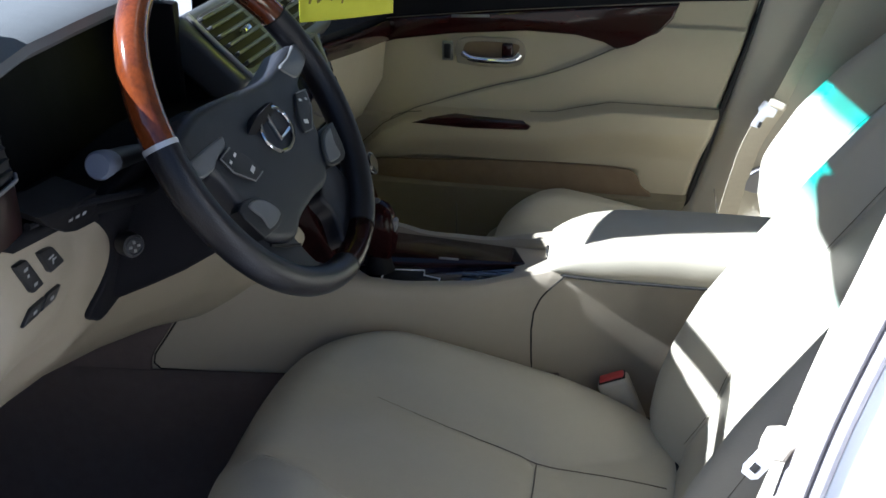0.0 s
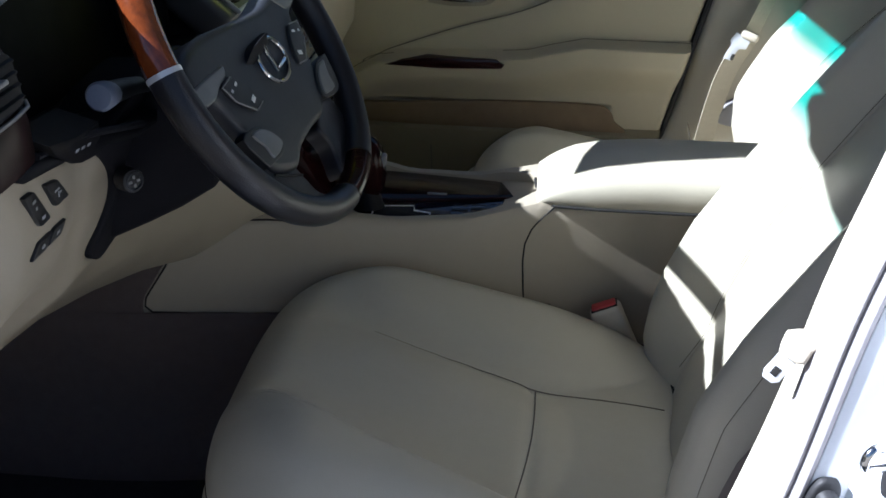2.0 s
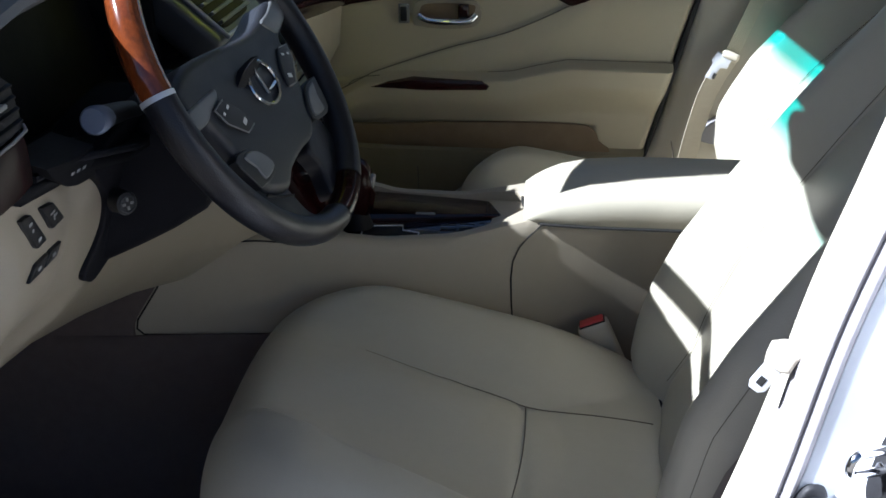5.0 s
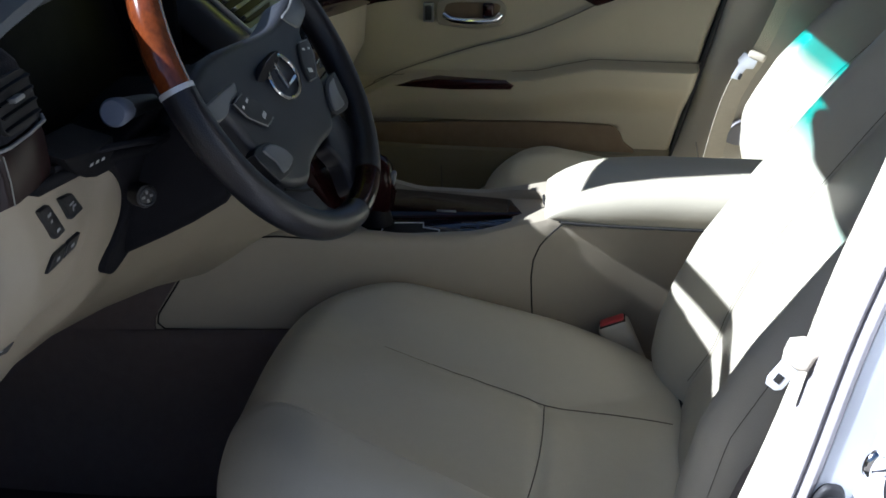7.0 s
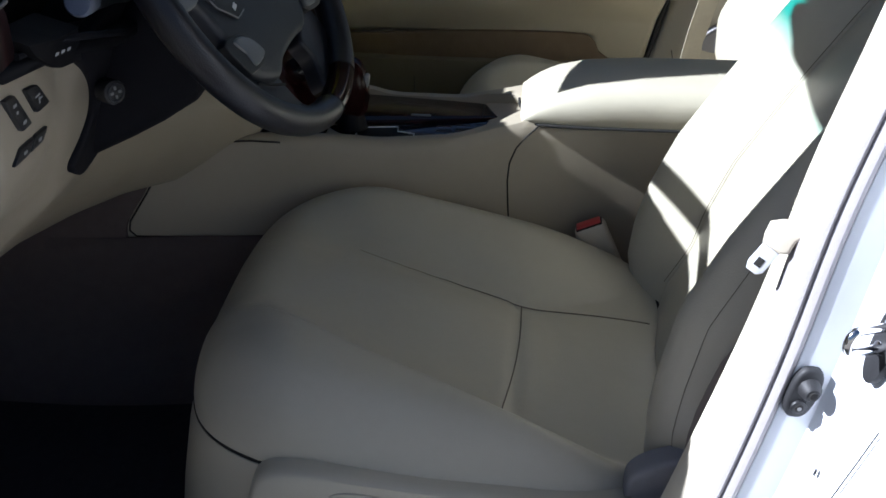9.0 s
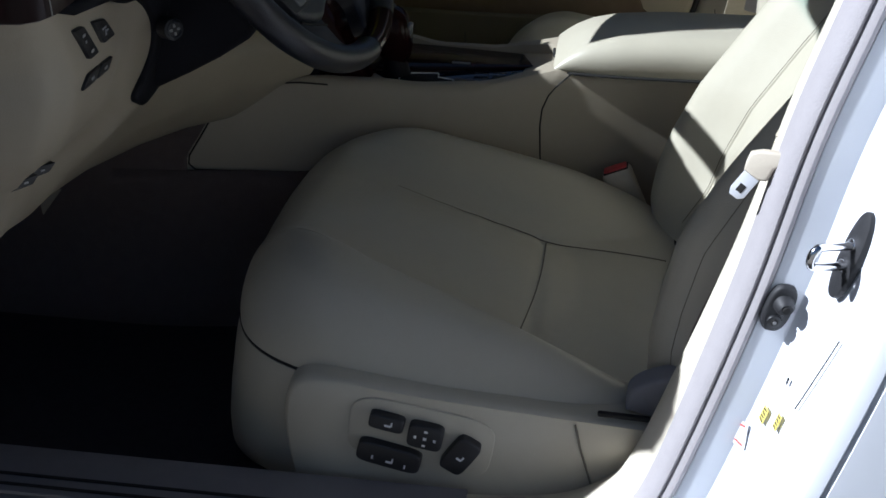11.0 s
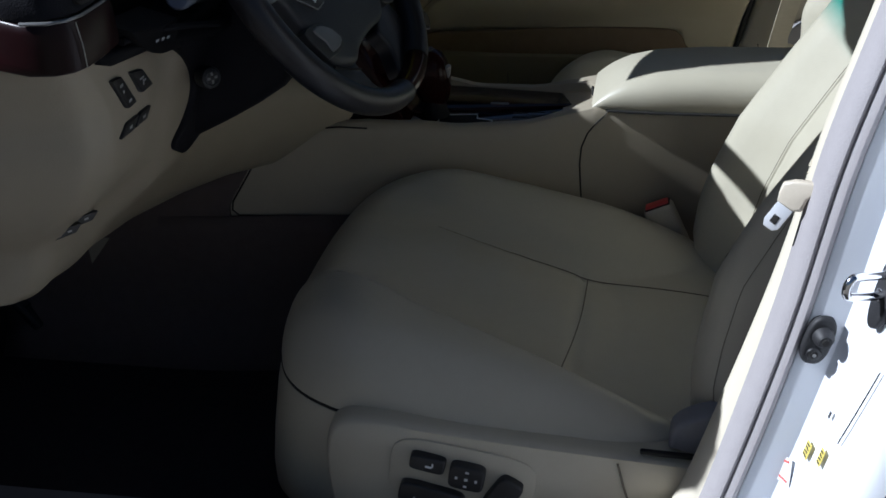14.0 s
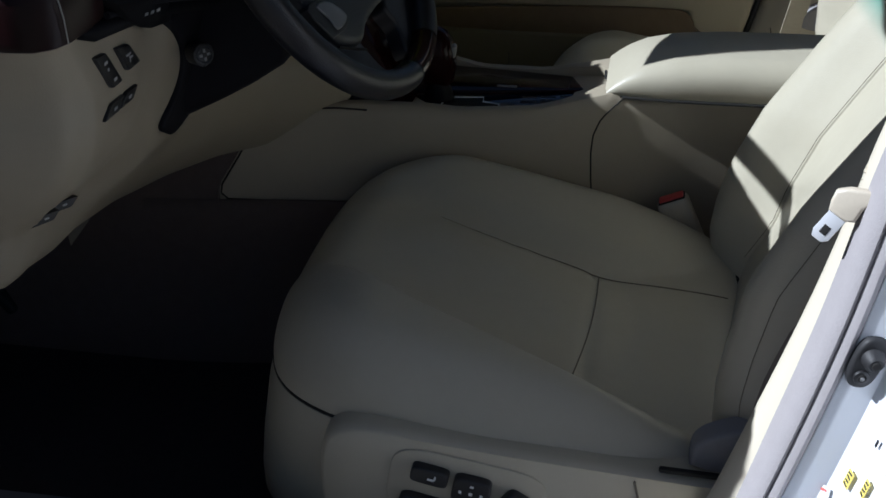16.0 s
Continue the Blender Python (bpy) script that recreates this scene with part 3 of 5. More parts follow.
    # recliner cover at the outer side
    bm = prism([(p.x, p.z) for p in smooth_line([(-0.034, 0, -0.024), (-0.030, 0, 0.004), (-0.008, 0, 0.024), (0.03, 0, 0.036), (0.045, 0, 0.02), (0.045, 0, -0.03), (0.0, 0, -0.032), (-0.034, 0, -0.024)], 5)][:-1],
               0.026, Matrix.Translation(W(0.446, -0.254, 0.551)) @ pose(0, 0, 0, 90, 0, 0) @ Matrix.Diagonal((0.85, 0.85, 1, 1)), 0.012, 4)
    part("recliner_cover", bm, M["recliner"], T, "dark grey recliner cover")
    rings = []
    for z in np.linspace(0.53, 0.90, 14):
        xf = front(z)
        x0 = xf + interp(z, [0.53, 0.60, 0.70, 0.78, 0.84, 0.90], [0.034, 0.020, 0.008, 0.014, 0.045, 0.090])
        rings.append([W(x0, -0.2525, z), W(x0 + 0.010, -0.2585, z), W(xf + 0.16, -0.2545, z), W(xf + 0.17, -0.245, z), W(xf + 0.08, -0.240, z)])
    part("side_panel", loft(rings), M["sidepanel"], T, "taupe plastic side panel of the backrest")
    # headrest on two posts
    bm = rounded((0.11, 0.27, 0.19), 0.045, 5, Matrix.Translation(W(0.885, 0, 1.275)) @ pose(0, 0, 0, 0, 12, 0))
    part("headrest", bm, M["leather"], T)
    for sg in (-1, 1):
        part("post", tube([W(0.85, sg * 0.06, 1.12), W(0.875, sg * 0.06, 1.24)], 0.006, 10), M["chrome"], T)
    # runners down to the floor
    for sg in (-1, 1):
        part("runner", rounded((0.46, 0.03, 0.075), 0.008, 2, Matrix.Translation(W(0.22, sg * 0.19, 0.338))), M["black"], T)
    return T


seat("car_seat", "cream leather driver's seat with power switches on its side", -0.385, 1, 0.0, True)
seat("car_seat", "cream leather passenger seat behind the console", 0.40, -1, 0.21, False, 0.10, 0.35)


# ---- centre console ----
C = thing("center_console", (0.2, 0.0, 0.45), "cream centre console with wood and gloss black top", "console")


def cons_half(x):
    return interp(x, [-0.5, -0.22, -0.1, 0.0, 0.1, 0.2, 0.27, 0.33, 0.42, 0.50, 0.9], [0.225, 0.200, 0.182, 0.166, 0.142, 0.120, 0.102, 0.089, 0.070, 0.056, 0.054])


def cons_top(x):
    return interp(x, [-0.5, -0.2, -0.03, 0.06, 0.1, 0.2, 0.255, 0.30, 0.33, 0.9], [0.72, 0.685, 0.690, 0.682, 0.674, 0.673, 0.684, 0.693, 0.684, 0.684])


def rail_inner(x):
    """Inner edges of the two cream rails, driver's and passenger's side."""
    h = cons_half(x)
    left = interp(x, [-0.46, 0.23, 0.266, 0.294, 0.312, 0.9], [0.0, 0.0, 0.006, 0.026, 0.070, 0.074]) - h + 0.026
    right = cons_right(x) - 0.024 - interp(x, [-0.46, 0.24, 0.285, 0.312, 0.9], [0.0, 0.0, 0.018, 0.070, 0.074])
    return min(left, -0.014), max(right, -0.012)


def cons_right(x):
    return interp(x, [-0.5, 0.0, 0.15, 0.27, 0.33, 0.9], [0.16, 0.105, 0.082, 0.060, 0.054, 0.054])


rings = []
for x in list(np.linspace(-0.46, 0.23, 36)) + list(np.linspace(0.24, 0.33, 16)) + list(np.linspace(0.35, 0.80, 20)):
    h, z = cons_half(x), cons_top(x)
    zr = z - interp(x, [-0.4, 0.1, 0.27, 0.33], [0.020, 0.016, 0.004, 0.0])
    hr = cons_right(x)
    li, ri = rail_inner(x)
    inner = 0.010 if x < 0.30 else 0.004
    left = [(x, -h - 0.010, 0.44), (x, -h - 0.014, 0.54), (x, -h - 0.006, 0.62), (x, -h - 0.001, z - 0.022), (x, -h + 0.001, z - 0.010), (x, -h + 0.006, z - 0.002),
            (x, -h + 0.012, z), (x, li - 0.003, z - 0.001), (x, li, z - 0.003 - inner * 0.5), (x, li, z - 0.004 - inner)]
    right = [(x, ri, zr - 0.004 - inner), (x, ri, zr - 0.003 - inner * 0.5), (x, ri + 0.003, zr - 0.001), (x, hr - 0.012, zr), (x, hr - 0.006, zr - 0.002), (x, hr - 0.001, zr - 0.010),
             (x, hr + 0.001, zr - 0.022), (x, hr + 0.006, 0.60), (x, hr + 0.014, 0.54), (x, hr + 0.010, 0.44)]
    rings.append(left + right)
part("body", loft(rings), M["consolebeige"], C, "cream leather-covered console sides")
# seams on the driver's flank


def flank(x, z):
    h = cons_half(x)
    zt = cons_top(x)
    y = interp(z, [0.44, 0.54, 0.62, zt - 0.022, zt - 0.010, zt - 0.002, zt], [-h - 0.010, -h - 0.014, -h - 0.006, -h - 0.001, -h + 0.001, -h + 0.006, -h + 0.012])
    return (x, y - 0.0004, z)


part("seam", tube([flank(*p) for p in ((-0.02, 0.682), (-0.06, 0.685), (-0.10, 0.684), (-0.155, 0.680), (-0.172, 0.66), (-0.195, 0.62), (-0.222, 0.578), (-0.224, 0.565), (-0.215, 0.556), (-0.15, 0.553), (0.0, 0.55), (0.1, 0.545))], 0.0013, 6), M["gap"], C)
part("seam", tube([flank(*p) for p in ((0.318, 0.6845), (0.311, 0.679), (0.304, 0.673), (0.296, 0.665), (0.288, 0.655), (0.280, 0.635), (0.278, 0.61), (0.280, 0.57), (0.284, 0.52))], 0.0011, 6), M["gap"], C)
# lid of the armrest
rings = []
for x in np.linspace(0.292, 0.79, 40):
    t = ss(x, 0.285, 0.40)
    h = 0.088 + 0.006 * t
    z0, z1 = 0.6865, interp(x, [0.292, 0.300, 0.315, 0.34, 0.38, 0.45, 0.79], [0.690, 0.699, 0.712, 0.727, 0.737, 0.742, 0.744])
    r = min(0.030, (z1 - z0) * 0.6)
    hr = h - 0.036
    arc = [(-h + 0.003, z0), (-h, z0 + 0.004)]
    for k in range(9):
        w = math.pi / 2 * k / 8
        arc.append((-h + r * 1.15 * (1 - math.cos(w)), z1 - r + r * math.sin(w)))
    far = [(hr + (-h - py), pz) for py, pz in arc][::-1]
    mid = []
    for k in range(1, 6):
        y = arc[-1][0] + (far[0][0] - arc[-1][0]) * k / 6
        mid.append((y, z1 + 0.004 * math.sin(math.pi * k / 6)))
    rings.append([(x, py, pz) for py, pz in arc + mid + far])
part("armrest_lid", loft(rings), M["leather"], C, "padded cream leather armrest lid")
part("lid_gap", tube([(0.289, -0.012, 0.6915), (0.291, -0.036, 0.6905), (0.299, -0.060, 0.6890), (0.308, -0.078, 0.6868)] + [(x, -0.0885 - 0.006 * ss(x, 0.285, 0.40), 0.6862) for x in np.linspace(0.318, 0.79, 16)], 0.0022, 6), M["gap"], C)
part("lid_gap", rounded((0.49, 0.140, 0.003), 0.001, 1, pose(0.548, -0.018, 0.6852)), M["gap"], C)
# top: wood at the far side, gloss black shifter panel at the near side
XS = list(np.linspace(-0.24, 0.23, 12)) + [0.25, 0.266, 0.280, 0.294, 0.304]


def split(x):
    """Line between the shifter panel and the wooden lid."""
    return interp(x, [-0.24, 0.08, 0.24, 0.30], [-0.085, -0.068, -0.036, -0.02])


pts = [(x, rail_inner(x)[0] + 0.0015) for x in XS] + [(x, split(x)) for x in XS[::-1]]
part("shifter_panel", prism(pts, 0.006, pose(0, 0, 0.6665), 0.0012), M["bluegloss"], C, "gloss black shifter panel")
pts = [(x, split(x) + 0.002) for x in XS] + [(x, max(split(x) + 0.006, rail_inner(x)[1] - 0.0015)) for x in XS[::-1]]
wm = pose(0, 0, 0.6655, -7, 0, 0)
part("wood_panel", prism(pts, 0.006, wm, 0.0015), M["consolewood"], C, "dark glossy walnut cup holder lid")
part("catch", rounded((0.028, 0.004, 0.003), 0.001, 2, wm @ pose(0.152, -0.036, 0.0012)), M["silver"], C)
part("lid_joint", rounded((0.002, 0.062, 0.002), 0.0005, 1, wm @ pose(0.238, 0.0, 0.0006)), M["gap"], C)
gate = [(0.070, -0.112), (0.148, -0.112), (0.149, -0.094), (0.126, -0.088), (0.124, -0.073), (0.080, -0.078), (0.070, -0.095)]
part("gate", prism(gate, 0.002, pose(0, 0, 0.6682), 0.0006), M["deepblack"], C, "black shift gate with a bright edge")
part("gate_edge", tube([(x, y, 0.6686) for x, y in gate], 0.0013, 6, closed=True), M["brightsteel"], C, "bright gate edge")
part("gate_slot", prism([(0.086, -0.105), (0.138, -0.105), (0.138, -0.098), (0.118, -0.097), (0.116, -0.084), (0.086, -0.087)], 0.002, pose(0, 0, 0.6690), 0.0004), M["gap"], C)
for i in range(3):
    for j in range(2):
        part("button", rounded((0.022, 0.015, 0.006), 0.002, 2, pose(0.188 + 0.026 * i, -0.094 + 0.005 * i + 0.019 * j, 0.6685)), M["bluegloss"], C)

L = thing("gear_lever", (0.075, -0.072, 0.668), "dark wood gear lever with a black boot", "gear lever")
bm = tube([(0.062, -0.080, 0.6685), (0.061, -0.079, 0.69), (0.060, -0.077, 0.715), (0.059, -0.076, 0.73)], [0.022, 0.016, 0.013, 0.014], 14)
part("boot", bm, M["deepblack"], L, "black pleated boot")
prof = [(0.684, 0.012), (0.696, 0.020), (0.712, 0.0245), (0.735, 0.0260), (0.752, 0.0245), (0.763, 0.0195), (0.769, 0.010)]
rings = []
for z, r in prof:
    rings.append([(0.058 - 0.12 * (z - 0.72) + 1.12 * r * c, -0.076 + r * s, z) for c, s in oval(1, 1, 24, 2.6)])
part("knob", loft(rings), M["consolewood"], L, "dark red walnut knob")
part("knob_cap", disc(0.010, 0.004, pose(0.053, -0.076, 0.770, 0, -8, 0), 20, 0.0012), M["black"], L)
part("knob_button", rounded((0.008, 0.014, 0.018), 0.003, 3, pose(0.0835, -0.080, 0.738, 0, 8, 0)), M["silver"], L, "bright release button")

# ---- seat belt buckle beside the driver's cushion ----
B = thing("seat_belt_buckle", (0.42, -0.135, 0.46), "beige seat belt buckle with a red release button", "buckle")
ax = pose(0.417, -0.130, 0.503, 0, -24, 0)
part("housing", rounded((0.044, 0.026, 0.125), 0.008, 4, ax @ pose(0, 0, 0)), M["buckle"], B)
part("slot", rounded((0.037, 0.019, 0.003), 0.001, 1, ax @ pose(0, 0, 0.0615)), M["gap"], B)
part("release_button", rounded((0.034, 0.016, 0.006), 0.002, 2, ax @ pose(0.0, 0, 0.0630)), M["red"], B, "red release button")
rings = []
for k in range(9):
    q = Vector((0.452, -0.142, 0.452)).lerp(Vector((0.492, -0.152, 0.474)), k / 8)
    r_ = 0.011 + 0.0022 * (k % 2) - 0.004 * (k in (0, 8))
    rings.append([q + Vector((-0.45 * r_ * b_, r_ * a_, 0.9 * r_ * b_)) for a_, b_ in oval(1, 0.8, 16)])
part("sleeve", loft(rings), M["webbing"], B, "crumpled cream webbing sleeve")
part("stalk", tube([(0.437, -0.130, 0.455), (0.462, -0.132, 0.41), (0.47, -0.134, 0.34)], 0.010, 8, flat=0.6), M["buckle"], B)


# ---- steering wheel ----
WC = Vector((0.0045, -0.390, 0.9857))
WN = Vector((math.cos(radians(31.3)) * math.cos(radians(-5)), math.cos(radians(31.3)) * math.sin(radians(-5)), math.sin(radians(31.3))))
WM = frame_at(WC, WN)
S = thing("steering_wheel", WC - 0.06 * WN, "wood and charcoal leather steering wheel with thumb switches", "steering wheel")


def rim(a0, a1, r, flat=1.12):
    pts = [WM @ Vector((0.176 * math.cos(w), 0.176 * math.sin(w), 0)) for w in np.linspace(radians(a0), radians(a1), max(6, int(abs(a1 - a0) / 4)))]
    return tube(pts, r, 18, up=tuple(WN), flat=flat)


part("rim_wood", rim(28, 168, 0.0148), M["rimwood"], S, "polished orange walnut rim")
part("rim_leather", rim(168, 268, 0.0152), M["darkleather"], S, "charcoal leather rim")
part("rim_wood", rim(268, 293, 0.0148), M["consolewood"], S, "dark walnut rim")
part("rim_leather", rim(293, 388, 0.0152), M["darkleather"], S, "charcoal leather rim")
part("ring", rim(167.2, 168.8, 0.0156), M["brightsteel"], S, "silver joint ring")
for a in (28, 268, 293):
    part("ring", rim(a - 0.3, a + 0.3, 0.0155), M["gap"], S)


def plate(points, depth, z, r, mat_name, nm, label="", parent=None, n=5):
    pts = [(p.x, p.y) for p in smooth_line([(x, y, 0) for x, y in points] + [(*points[0], 0)], n)][:-1]
    return part(nm, prism(pts, depth, WM @ pose(0, 0, z), r, 4), M[mat_name], parent or S, label)


hub = plate([(-0.152, 0.034), (-0.118, 0.044), (-0.08, 0.046), (-0.03, 0.041), (0.033, 0.034), (0.064, 0.033), (0.095, 0.037), (0.150, 0.046), (0.153, 0.016), (0.118, 0.004), (0.108, -0.020), (0.098, -0.050), (0.080, -0.078), (0.055, -0.098),
             (0.014, -0.099), (-0.032, -0.104), (-0.060, -0.114), (-0.088, -0.106), (-0.106, -0.092), (-0.118, -0.055), (-0.128, -0.012), (-0.152, -0.002)],
            0.034, 0.005, 0.014, "hub", "airbag_cover", "charcoal padded centre", n=4)
plate([(-0.157, 0.012), (-0.128, 0.013), (-0.100, 0.013), (-0.084, 0.012), (-0.090, 0.002), (-0.112, -0.002), (-0.130, -0.008), (-0.156, -0.006)], 0.008, 0.0068, 0.003, "spokegrey", "spoke", "satin grey spoke", n=3)
plate([(0.092, 0.031), (0.120, 0.036), (0.157, 0.044), (0.159, 0.022), (0.122, 0.012), (0.108, 0.014)][::-1], 0.008, 0.0068, 0.003, "spokegrey", "spoke", "satin grey spoke", n=3)
plate([(-0.112, -0.080), (-0.062, -0.098), (-0.052, -0.125), (-0.042, -0.150), (-0.018, -0.168), (-0.070, -0.160), (-0.130, -0.112)][::-1], 0.020, -0.004, 0.006, "darkleather", "spoke", "charcoal lower spoke", n=4)
plate([(0.056, -0.094), (0.038, -0.108), (0.043, -0.132), (0.030, -0.164), (0.078, -0.152), (0.112, -0.118), (0.088, -0.068)], 0.020, -0.004, 0.006, "darkleather", "spoke", "charcoal lower spoke", n=4)
for sg in (-1, 1):
    q = 1 if sg < 0 else 0.98
    sw = plate([(sg * 0.087, -0.001), (sg * 0.111, -0.004), (sg * 0.104, -0.021), (sg * 0.079, -0.041), (sg * 0.060, -0.039), (sg * 0.068, -0.018)][::sg], 0.010, 0.0085, 0.002, "black", "thumb_switch", "black thumb switch with a bright edge", n=2)
    part("edge", tube([WM @ Vector((sg * x, y, 0.0082)) for x, y in ((0.088, -0.0005), (0.112, -0.0035), (0.105, -0.0215), (0.0795, -0.0418), (0.0595, -0.0395))], 0.0009, 6), M["silver"], sw)
    for x, y, w, h in ((0.088, -0.009, 0.006, 0.003), (0.101, -0.012, 0.004, 0.003), (0.074, -0.031, 0.009, 0.005)):
        part("symbol", rounded((w, h, 0.0008), 0.0003, 1, WM @ pose(sg * x, y, 0.0089, 0, 0, -sg * 18)), M["white"], sw)
    part_ = plate([(sg * 0.132, -0.052), (sg * 0.098, -0.052), (sg * 0.0755, -0.066), (sg * 0.068, -0.083), (sg * 0.085, -0.0905), (sg * 0.119, -0.089)][::sg], 0.012, 0.0075, 0.0015, "black", "cruise_switch", "dark lower switch", n=3)
    cap = plate([(sg * 0.116, -0.055), (sg * 0.096, -0.056), (sg * 0.079, -0.068), (sg * 0.074, -0.083), (sg * 0.103, -0.086), (sg * 0.106, -0.072)][::sg], 0.006, 0.0095, 0.002, "spokegrey", "switch_cap", "satin silver cap", part_, n=3)
part("crease", tube([WM @ Vector(p) for p in ((-0.107, -0.100, 0.0005), (-0.085, -0.112, 0.0012), (-0.061, -0.122, 0.0008))], 0.0016, 6), M["gap"], S)
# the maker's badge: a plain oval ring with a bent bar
em = WM @ pose(0.012, -0.017, 0.0072)
ring = [em @ Vector((x, y, 0)) for x, y in oval(0.0315, 0.0235, 40)]
part("badge", tube(ring, 0.0024, 8, closed=True), M["chrome"], hub, "chrome oval badge")
part("badge", tube([em @ Vector(p) for p in ((-0.004, 0.020, 0), (-0.006, -0.010, 0.0005), (0.022, -0.007, 0))], 0.0028, 8), M["chrome"], hub)
# column behind the wheel
COL = thing("steering_column", (-0.12, -0.39, 0.80), "dark plastic steering column cover with a tilt knob", "steering column")
rings = []
for x, yl, yr, zb, zt in ((-0.22, -0.462, -0.27, 0.738, 0.95), (-0.155, -0.452, -0.29, 0.763, 0.955), (-0.12, -0.448, -0.30, 0.780, 0.965), (-0.085, -0.444, -0.31, 0.798, 0.975), (-0.05, -0.442, -0.325, 0.818, 0.99), (-0.016, -0.438, -0.34, 0.842, 1.0), (-0.010, -0.425, -0.35, 0.856, 0.99)):
    cy, cz, a, b = (yl + yr) / 2, (zb + zt) / 2, (yr - yl) / 2, (zt - zb) / 2
    rings.append([(x + 0.35 * (py_ * b), cy + a * px_, cz + b * py_) for px_, py_ in oval(1, 1, 32, 4.0)])
part("shroud", loft(rings), M["dash"], COL, "dark grained column cover")
# stalk
st = thing("indicator_stalk", (-0.09, -0.47, 0.985), "dark indicator stalk with a round end", "stalk")
pts = smooth_line([(-0.100, -0.42, 0.958), (-0.098, -0.48, 0.975), (-0.096, -0.536, 0.988)], 5)
part("arm", tube(pts, [0.008 + 0.004 * i / len(pts) for i in range(len(pts))], 12), M["black"], st)
# the end's blue-grey colour stands in for a sky reflection
part("end_knob", tube([pts[-1] - Vector((0, -0.016, 0.004)), pts[-1], pts[-1] + Vector((0.002, -0.016, 0.004)), pts[-1] + Vector((0.002, -0.020, 0.005))], [0.010, 0.013, 0.0138, 0.0115], 24), M["stalkend"], st, "round dark end with sky reflection put into its colour")

# ---- dashboard ----
D = thing("dashboard", (-0.4, 0.0, 0.62), "dark upper dashboard over a beige lower panel", "dashboard")
# beige lower panel: top edge and bottom edge along y
ys = [-0.86, -0.80, -0.74, -0.69, -0.66, -0.63, -0.58, -0.54, -0.50, -0.45, -0.38, -0.30, -0.24, -0.20]
top_z = [1.004, 1.006, 1.000, 0.992, 0.982, 0.972, 0.952, 0.935, 0.93, 0.92, 0.90, 0.89, 0.88, 0.87]
low_z = [0.68, 0.682, 0.684, 0.684, 0.682, 0.678, 0.670, 0.663, 0.655, 0.646, 0.640, 0.640, 0.640, 0.640]


def crease_y(z):
    return interp(z, [0.66, 0.745, 0.79, 0.84, 0.885, 0.925, 0.957, 0.985], [-0.665, -0.662, -0.690, -0.705, -0.715, -0.717, -0.732, -0.749])


def dash_x(y, z):
    """How far back the beige panel reaches at a place and height."""
    x = interp(z, [0.64, 0.66, 0.69, 0.72, 0.747, 0.765, 0.783, 0.81, 0.84, 0.865, 0.89, 0.93, 1.0], [-0.325, -0.300, -0.268, -0.251, -0.240, -0.226, -0.203, -0.170, -0.145, -0.130, -0.122, -0.118, -0.116])
    d = crease_y(z) - y
    w = interp(z, [0.66, 0.80, 0.85, 0.89, 0.915, 0.974], [0.028, 0.030, 0.030, 0.028, 0.028, 0.020])
    e = d + w
    end = 2.2 * (d + math.sqrt(d * d + 0.000008)) / 2 + 0.62 * (e + math.sqrt(e * e + 0.000006)) / 2 + 0.10 * max(0.0, d)
    back = interp(y, [-0.60, -0.55, -0.45], [0, 1, 1]) * (-0.010 if z > 0.86 else -0.010 + 0.02 * ss(0.86 - z, 0, 0.06))
    lift = interp(y, [-0.50, -0.45, -0.38, -0.30, -0.24, -0.20, -0.15], [0.0, 0.010, 0.026, 0.066, 0.110, 0.160, 0.21])
    x += back + lift * (1 - ss(z, 0.74, 0.83))
    knee = -0.114 + 0.36 * (z - 0.925)   # the panel swells round the column's dark tongue
    x += max(0.0, knee - x) * ss(y, -0.56, -0.515) * (1 - ss(y, -0.40, -0.32)) * ss(z, 0.69, 0.785)
    return x - end


def dash_at(y, t):
    z = interp(y, ys, top_z) * (1 - t) + interp(y, ys, low_z) * t
    return Vector((dash_x(y, z), y, z))


rings = []
for y in list(np.linspace(-0.86, -0.64, 56)) + list(np.linspace(-0.63, -0.15, 50)):
    a, b = dash_at(y, 0), dash_at(y, 1)
    ring = [(a.x - 0.08, y, a.z), (a.x - 0.010, y, a.z), (a.x - 0.003, y, a.z - 0.002)]
    ring += [tuple(dash_at(y, 0.02 + 0.96 * k / 28)) for k in range(29)]
    ring += [(b.x - 0.006, y, b.z - 0.004), (b.x - 0.02, y, b.z - 0.006), (b.x - 0.12, y, b.z + 0.01)]
    rings.append(ring)
low = part("lower_panel", loft(rings, closed=False), M["beige"], D, "beige lower dashboard panel")


def on_dash(y, z, up=0.0):
    e = 0.006
    n = Vector((1, -(dash_x(y + e, z) - dash_x(y - e, z)) / (2 * e), -(dash_x(y, z + e) - dash_x(y, z - e)) / (2 * e))).normalized()
    return Vector((dash_x(y, z), y, z)) + n * up, n


